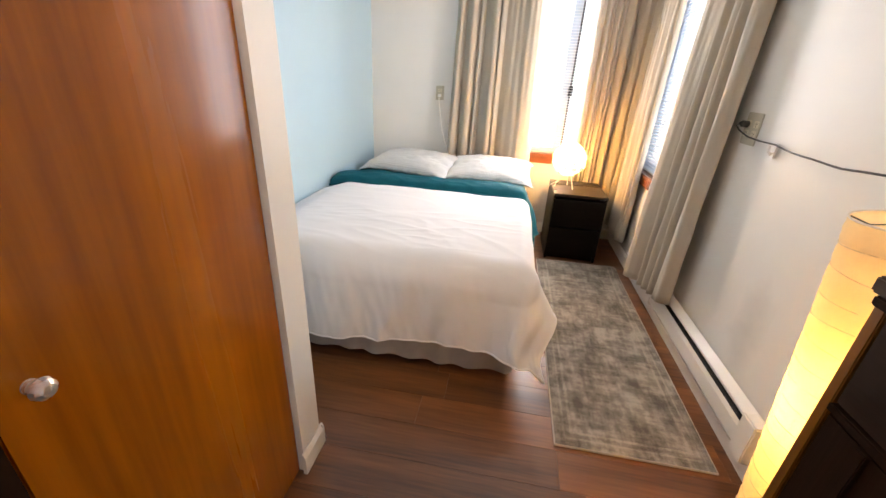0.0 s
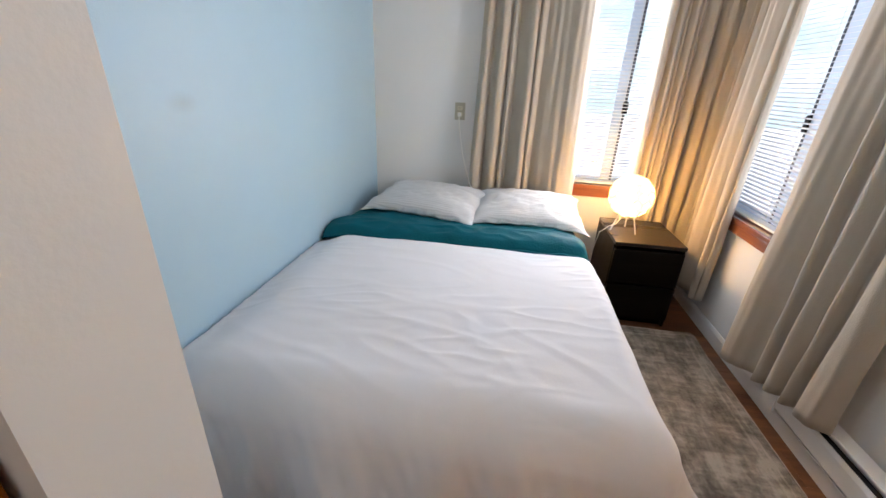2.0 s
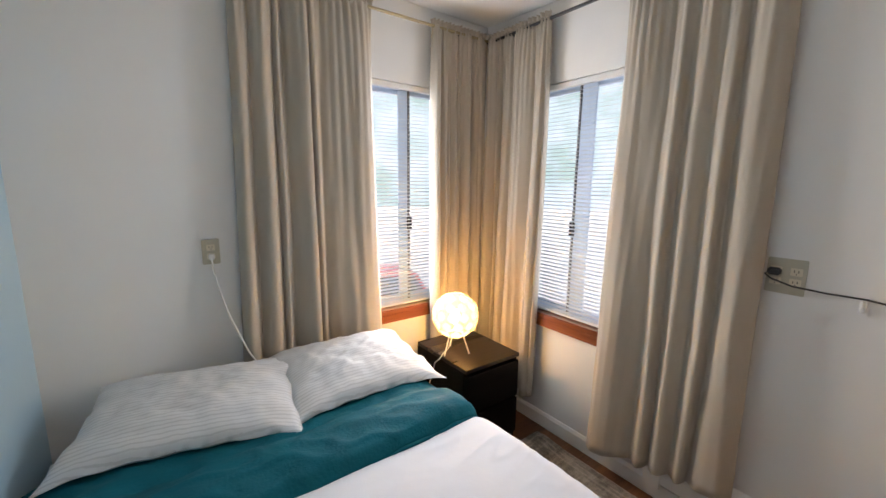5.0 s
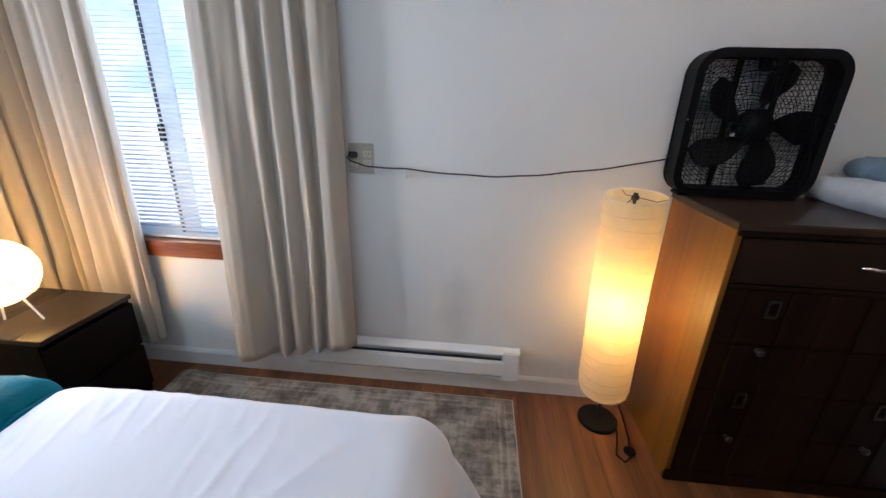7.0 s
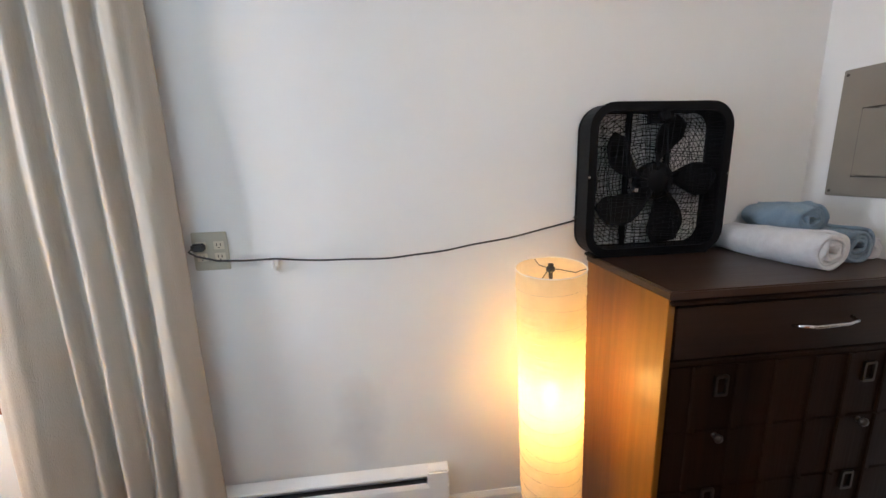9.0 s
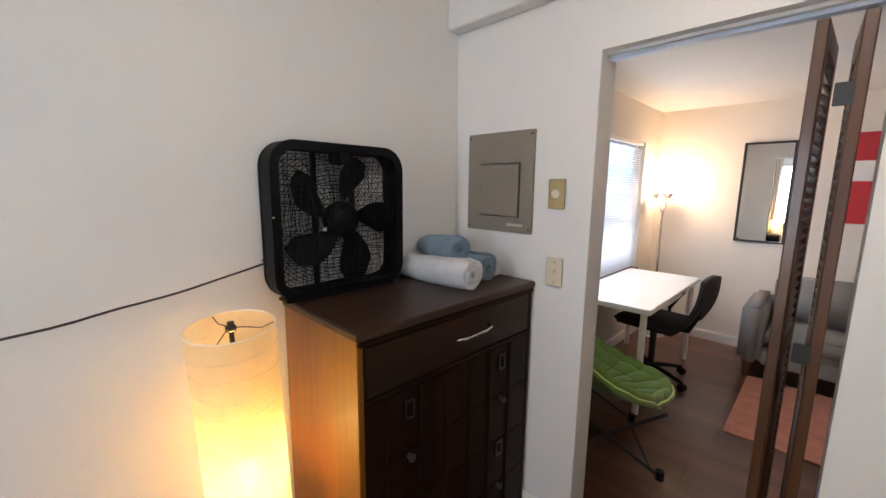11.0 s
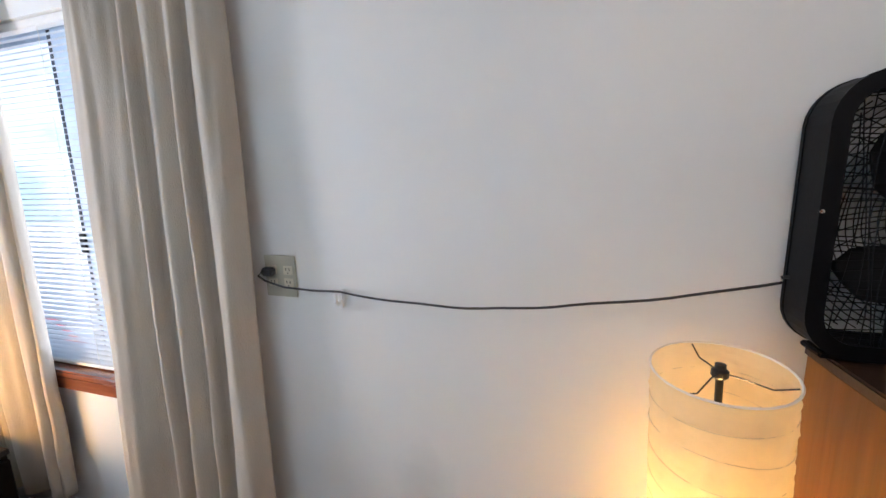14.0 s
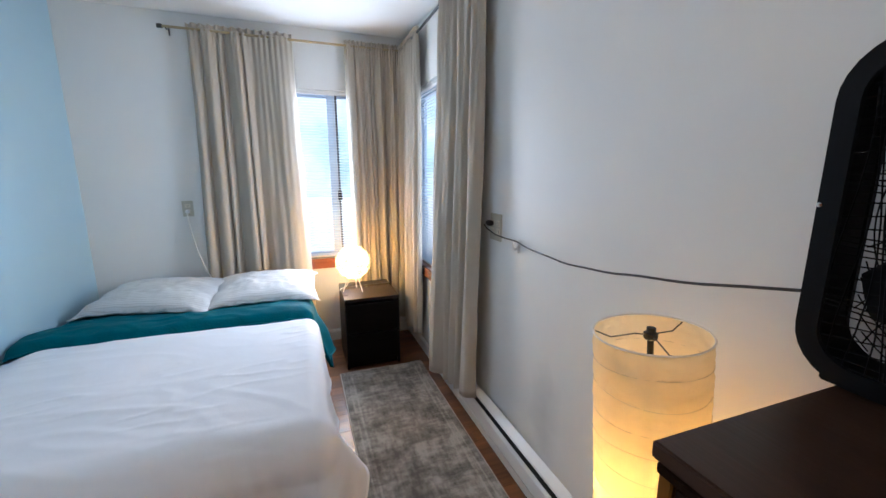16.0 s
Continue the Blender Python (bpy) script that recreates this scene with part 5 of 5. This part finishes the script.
def sofa():
    s = thing("sofa", "small grey fabric sofa against the wall", "sofa", at=(-1.75, -6.68, 0))
    w = .82
    part("base", box(-w + .14, -.36, .13, w - .14, .34, .27, .02, 3), M_sofa, s)
    for a in (-1, 1):
        part("arm", box(a * w, -.37, .13, a * (w - .15), .37, .60, .035, 4), M_sofa, s, smooth=True)
        for y in (-.3, .3):
            part("leg", tube([(a * (w - .07), y, 0), (a * (w - .07), y, .135)], .024, 10, r1=.03), M_bifold, s, "short wooden leg")
    part("backrest", box(-w + .15, -.37, .26, w - .15, -.17, .74, .05, 4), M_sofa, s, smooth=True)
    for a in (-1, 1):
        x0, x1 = (-w + .155, -.005) if a < 0 else (.005, w - .155)
        part("seat_cushion", box(x0, -.17, .27, x1, .36, .43, .04, 4), M_sofa, s, smooth=True)
        part("back_cushion", box(x0, -.18, .43, x1, -.03, .80, .05, 4), M_sofa, s, smooth=True)


sofa()
single("rug", box(-1.85, -6.36, .001, -1.02, -5.33, .012, .004), M_pink, "salmon pink rug in front of the sofa", "rug")


def mirror():
    m = thing("mirror", "tall wall mirror in a thin black frame", "mirror", at=(-.90, YL, 1.475))
    fr = bmesh.new()
    w, h, t = .365, .90, .018
    for q in ((-w / 2, .002, -h / 2, -w / 2 + t, .026, h / 2), (w / 2 - t, .002, -h / 2, w / 2, .026, h / 2), (-w / 2 + t, .002, -h / 2, w / 2 - t, .026, -h / 2 + t), (-w / 2 + t, .002, h / 2 - t, w / 2 - t, .026, h / 2)):
        box(*q, .002, 1, bm=fr)
    part("frame", fr, M_black_steel, m)
    part("glass", box(-w / 2 + t, .004, -h / 2 + t, w / 2 - t, .012, h / 2 - t), M_mirror, m, "silvered glass")


mirror()


def torchiere():
    t = thing("floor_lamp", "lit slim steel floor lamp with three small heads", "floor lamp", at=(-.16, -6.78, 0))
    part("base", lathe([(0, 0), (.125, 0), (.125, .012), (.11, .020), (.02, .026), (0, .026)], 28), M_chrome, t)
    part("pole", tube([(0, 0, .02), (0, 0, 1.30)], .011, 10), M_chrome, t)
    for k in range(3):
        a = radians(25 + 120 * k)
        ca, sa = math.cos(a), math.sin(a)
        part("arm", tube([(0, 0, 1.24), (.03 * ca, .03 * sa, 1.33), (.07 * ca, .07 * sa, 1.41)], .006, 8), M_chrome, t)
        hd = lathe([(.012, 0), (.034, .022), (.046, .05), (.044, .05), (.032, .024), (.010, .004)], 16, at=(.072 * ca, .072 * sa, 1.41))
        h = part("head", hd, M_chrome, t, "small steel cup shade")
        part("bulb", lathe([(0, .05), (.018, .045), (.024, .03), (.016, .012), (0, .01)], 12, at=(.072 * ca, .072 * sa, 1.41)), M_bulb, h)


torchiere()


def poster():
    p = thing("poster", "white and red printed poster on the wall", "poster", at=(-1.62, YL, 1.60))
    part("paper", box(-.24, .002, -.36, .24, .006, .36), M_white_plastic, p)
    part("red_field", box(-.24, .006, -.36, .24, .008, -.02), M_red, p, "red printed field")
    part("red_band", box(-.24, .006, .14, .24, .008, .36), M_red, p, "red printed band")


poster()

# ---- outdoors ----


def outdoors():
    bm = bmesh.new()
    s = 400
    v = [bm.verts.new((x, y, -2.25)) for x, y in ((-s, -s), (s, -s), (s, s), (-s, s))]
    bm.faces.new(v)
    single("ground", bm, M_pave, "pale sunlit paved yard reaching the horizon", "ground", kind="structure")


M_pave = material("pale_concrete", (.58, .57, .55), .9, vary=.15, scale=1.2, bump=.3, bump_scale=20)
outdoors()


def parked_car():
    c = thing("car", "red parked hatchback in the sunlit yard", "car", at=(2.95, 7.2, -2.25), rz=82)
    side = ((-1.95, .32), (-1.98, .62), (-1.80, .82), (-1.05, .92), (-.45, 1.36), (.75, 1.42), (1.45, 1.02), (1.85, .92), (1.95, .60), (1.90, .32))
    bm = bmesh.new()
    rows = [(-.84, 1.0), (-.86, .98), (.86, .98), (.84, 1.0)]
    ring = []
    for y, k in ((-.80, .985), (-.86, 1.0), (.86, 1.0), (.80, .985)):
        ring.append([bm.verts.new((x * k, y * (1 - .16 * max(0, z - .9) / .5), z)) for x, z in side])
    n = len(side)
    for a, b in zip(ring, ring[1:]):
        for q in range(n):
            bm.faces.new((a[q], a[(q + 1) % n], b[(q + 1) % n], b[q]))
    bm.faces.new(ring[0][::-1])
    bm.faces.new(ring[-1])
    bmesh.ops.recalc_face_normals(bm, faces=bm.faces)
    body = part("body", bm, M_car, c)
    for s in (-1, 1):
        w = sheet(lambda u, v, s=s: (-.72 + 1.75 * u + .25 * v * (1 - 2 * u), s * (.872 - .075 * v), .95 + .36 * v), 6, 3)
        part("side_window", w, M_car_glass, c)
        for x in (-1.22, 1.22):
            tyre = part("wheel", tube([(x, s * .70, .31), (x, s * .88, .31)], .31, 24), M_black_plastic, c)
            part("rim", tube([(x, s * .875, .31), (x, s * .895, .31)], .19, 16), M_chrome, tyre)
    part("windscreen", sheet(lambda u, v: (-1.00 + .52 * v - .012, (u - .5) * (1.5 - .18 * v), .945 + .40 * v), 6, 3), M_car_glass, c)
    for s in (-1, 1):
        part("headlight", box(-1.99, s * .72, .62, -1.90, s * .45, .74, .02), M_chrome, c)


M_car = material("red_car_paint", (.45, .015, .02), .25, coat=.6, vary=.05)
M_car_glass = material("tinted_car_glass", (.05, .08, .10), .08, spec=.8)
parked_car()


def far_backdrop():
    """Bright hazy distance round the two bedroom windows and the living room window."""
    m = bpy.data.materials.new("bright_haze")
    m.use_nodes = True
    n, l = m.node_tree.nodes, m.node_tree.links
    n.remove(n["Principled BSDF"])
    e = n.new("ShaderNodeEmission")
    tc = n.new("ShaderNodeTexCoord")
    t = n.new("ShaderNodeTexNoise")
    t.inputs["Scale"].default_value, t.inputs["Detail"].default_value = .16, 8
    l.new(tc.outputs["Object"], t.inputs["Vector"])
    r = n.new("ShaderNodeValToRGB")
    r.color_ramp.elements[0].position, r.color_ramp.elements[0].color = .38, (.46, .64, .62, 1)
    r.color_ramp.elements[1].position, r.color_ramp.elements[1].color = .58, (.74, .88, 1.0, 1)
    l.new(t.outputs[0], r.inputs[0])
    l.new(r.outputs[0], e.inputs[0])
    e.inputs[1].default_value = 1.0
    l.new(e.outputs[0], n["Material Output"].inputs[0])
    bm = bmesh.new()
    R = 60
    a = [(R * math.cos(radians(q)), R * math.sin(radians(q))) for q in range(-80, 141, 10)]
    lo = [bm.verts.new((x, y, -2.35)) for x, y in a]
    hi = [bm.verts.new((x, y, 45)) for x, y in a]
    for k in range(len(a) - 1):
        bm.faces.new((lo[k], lo[k + 1], hi[k + 1], hi[k]))
    single("backdrop", bm, m, "bright hazy distance outside the windows", "backdrop", kind="structure")


far_backdrop()

# ---- floor planks ----
def planks(x0, x1, y0, y1, width, mat, seed):
    rnd = random.Random(seed)
    floor = bpy.data.objects["floor"]
    y = y1
    lens = (0.62, 0.92, 1.22)
    meshes = {}
    while y > y0 + .01:
        w = min(width, y - y0)
        x = x0 - rnd.uniform(0, .9)
        while x < x1:
            L = 1.22
            a, b = max(x, x0), min(x + L, x1)
            if b - a > .02:
                key = (round(b - a, 3), round(w, 3))
                if key not in meshes:
                    meshes[key] = mesh_from(box(.0003, -w + .0003, -.006, b - a - .0003, -.0003, 0, .0007, 1), "plank", mat)
                o = new("plank", meshes[key])
                o.parent = floor
                o.location = (a, y, 0)
            x += L
        y -= w


planks(XW, 0, YS - .065, 0, .165, M_floor, 4)
planks(XL, 0, YL, YS - .065, .165, M_living_floor, 9)
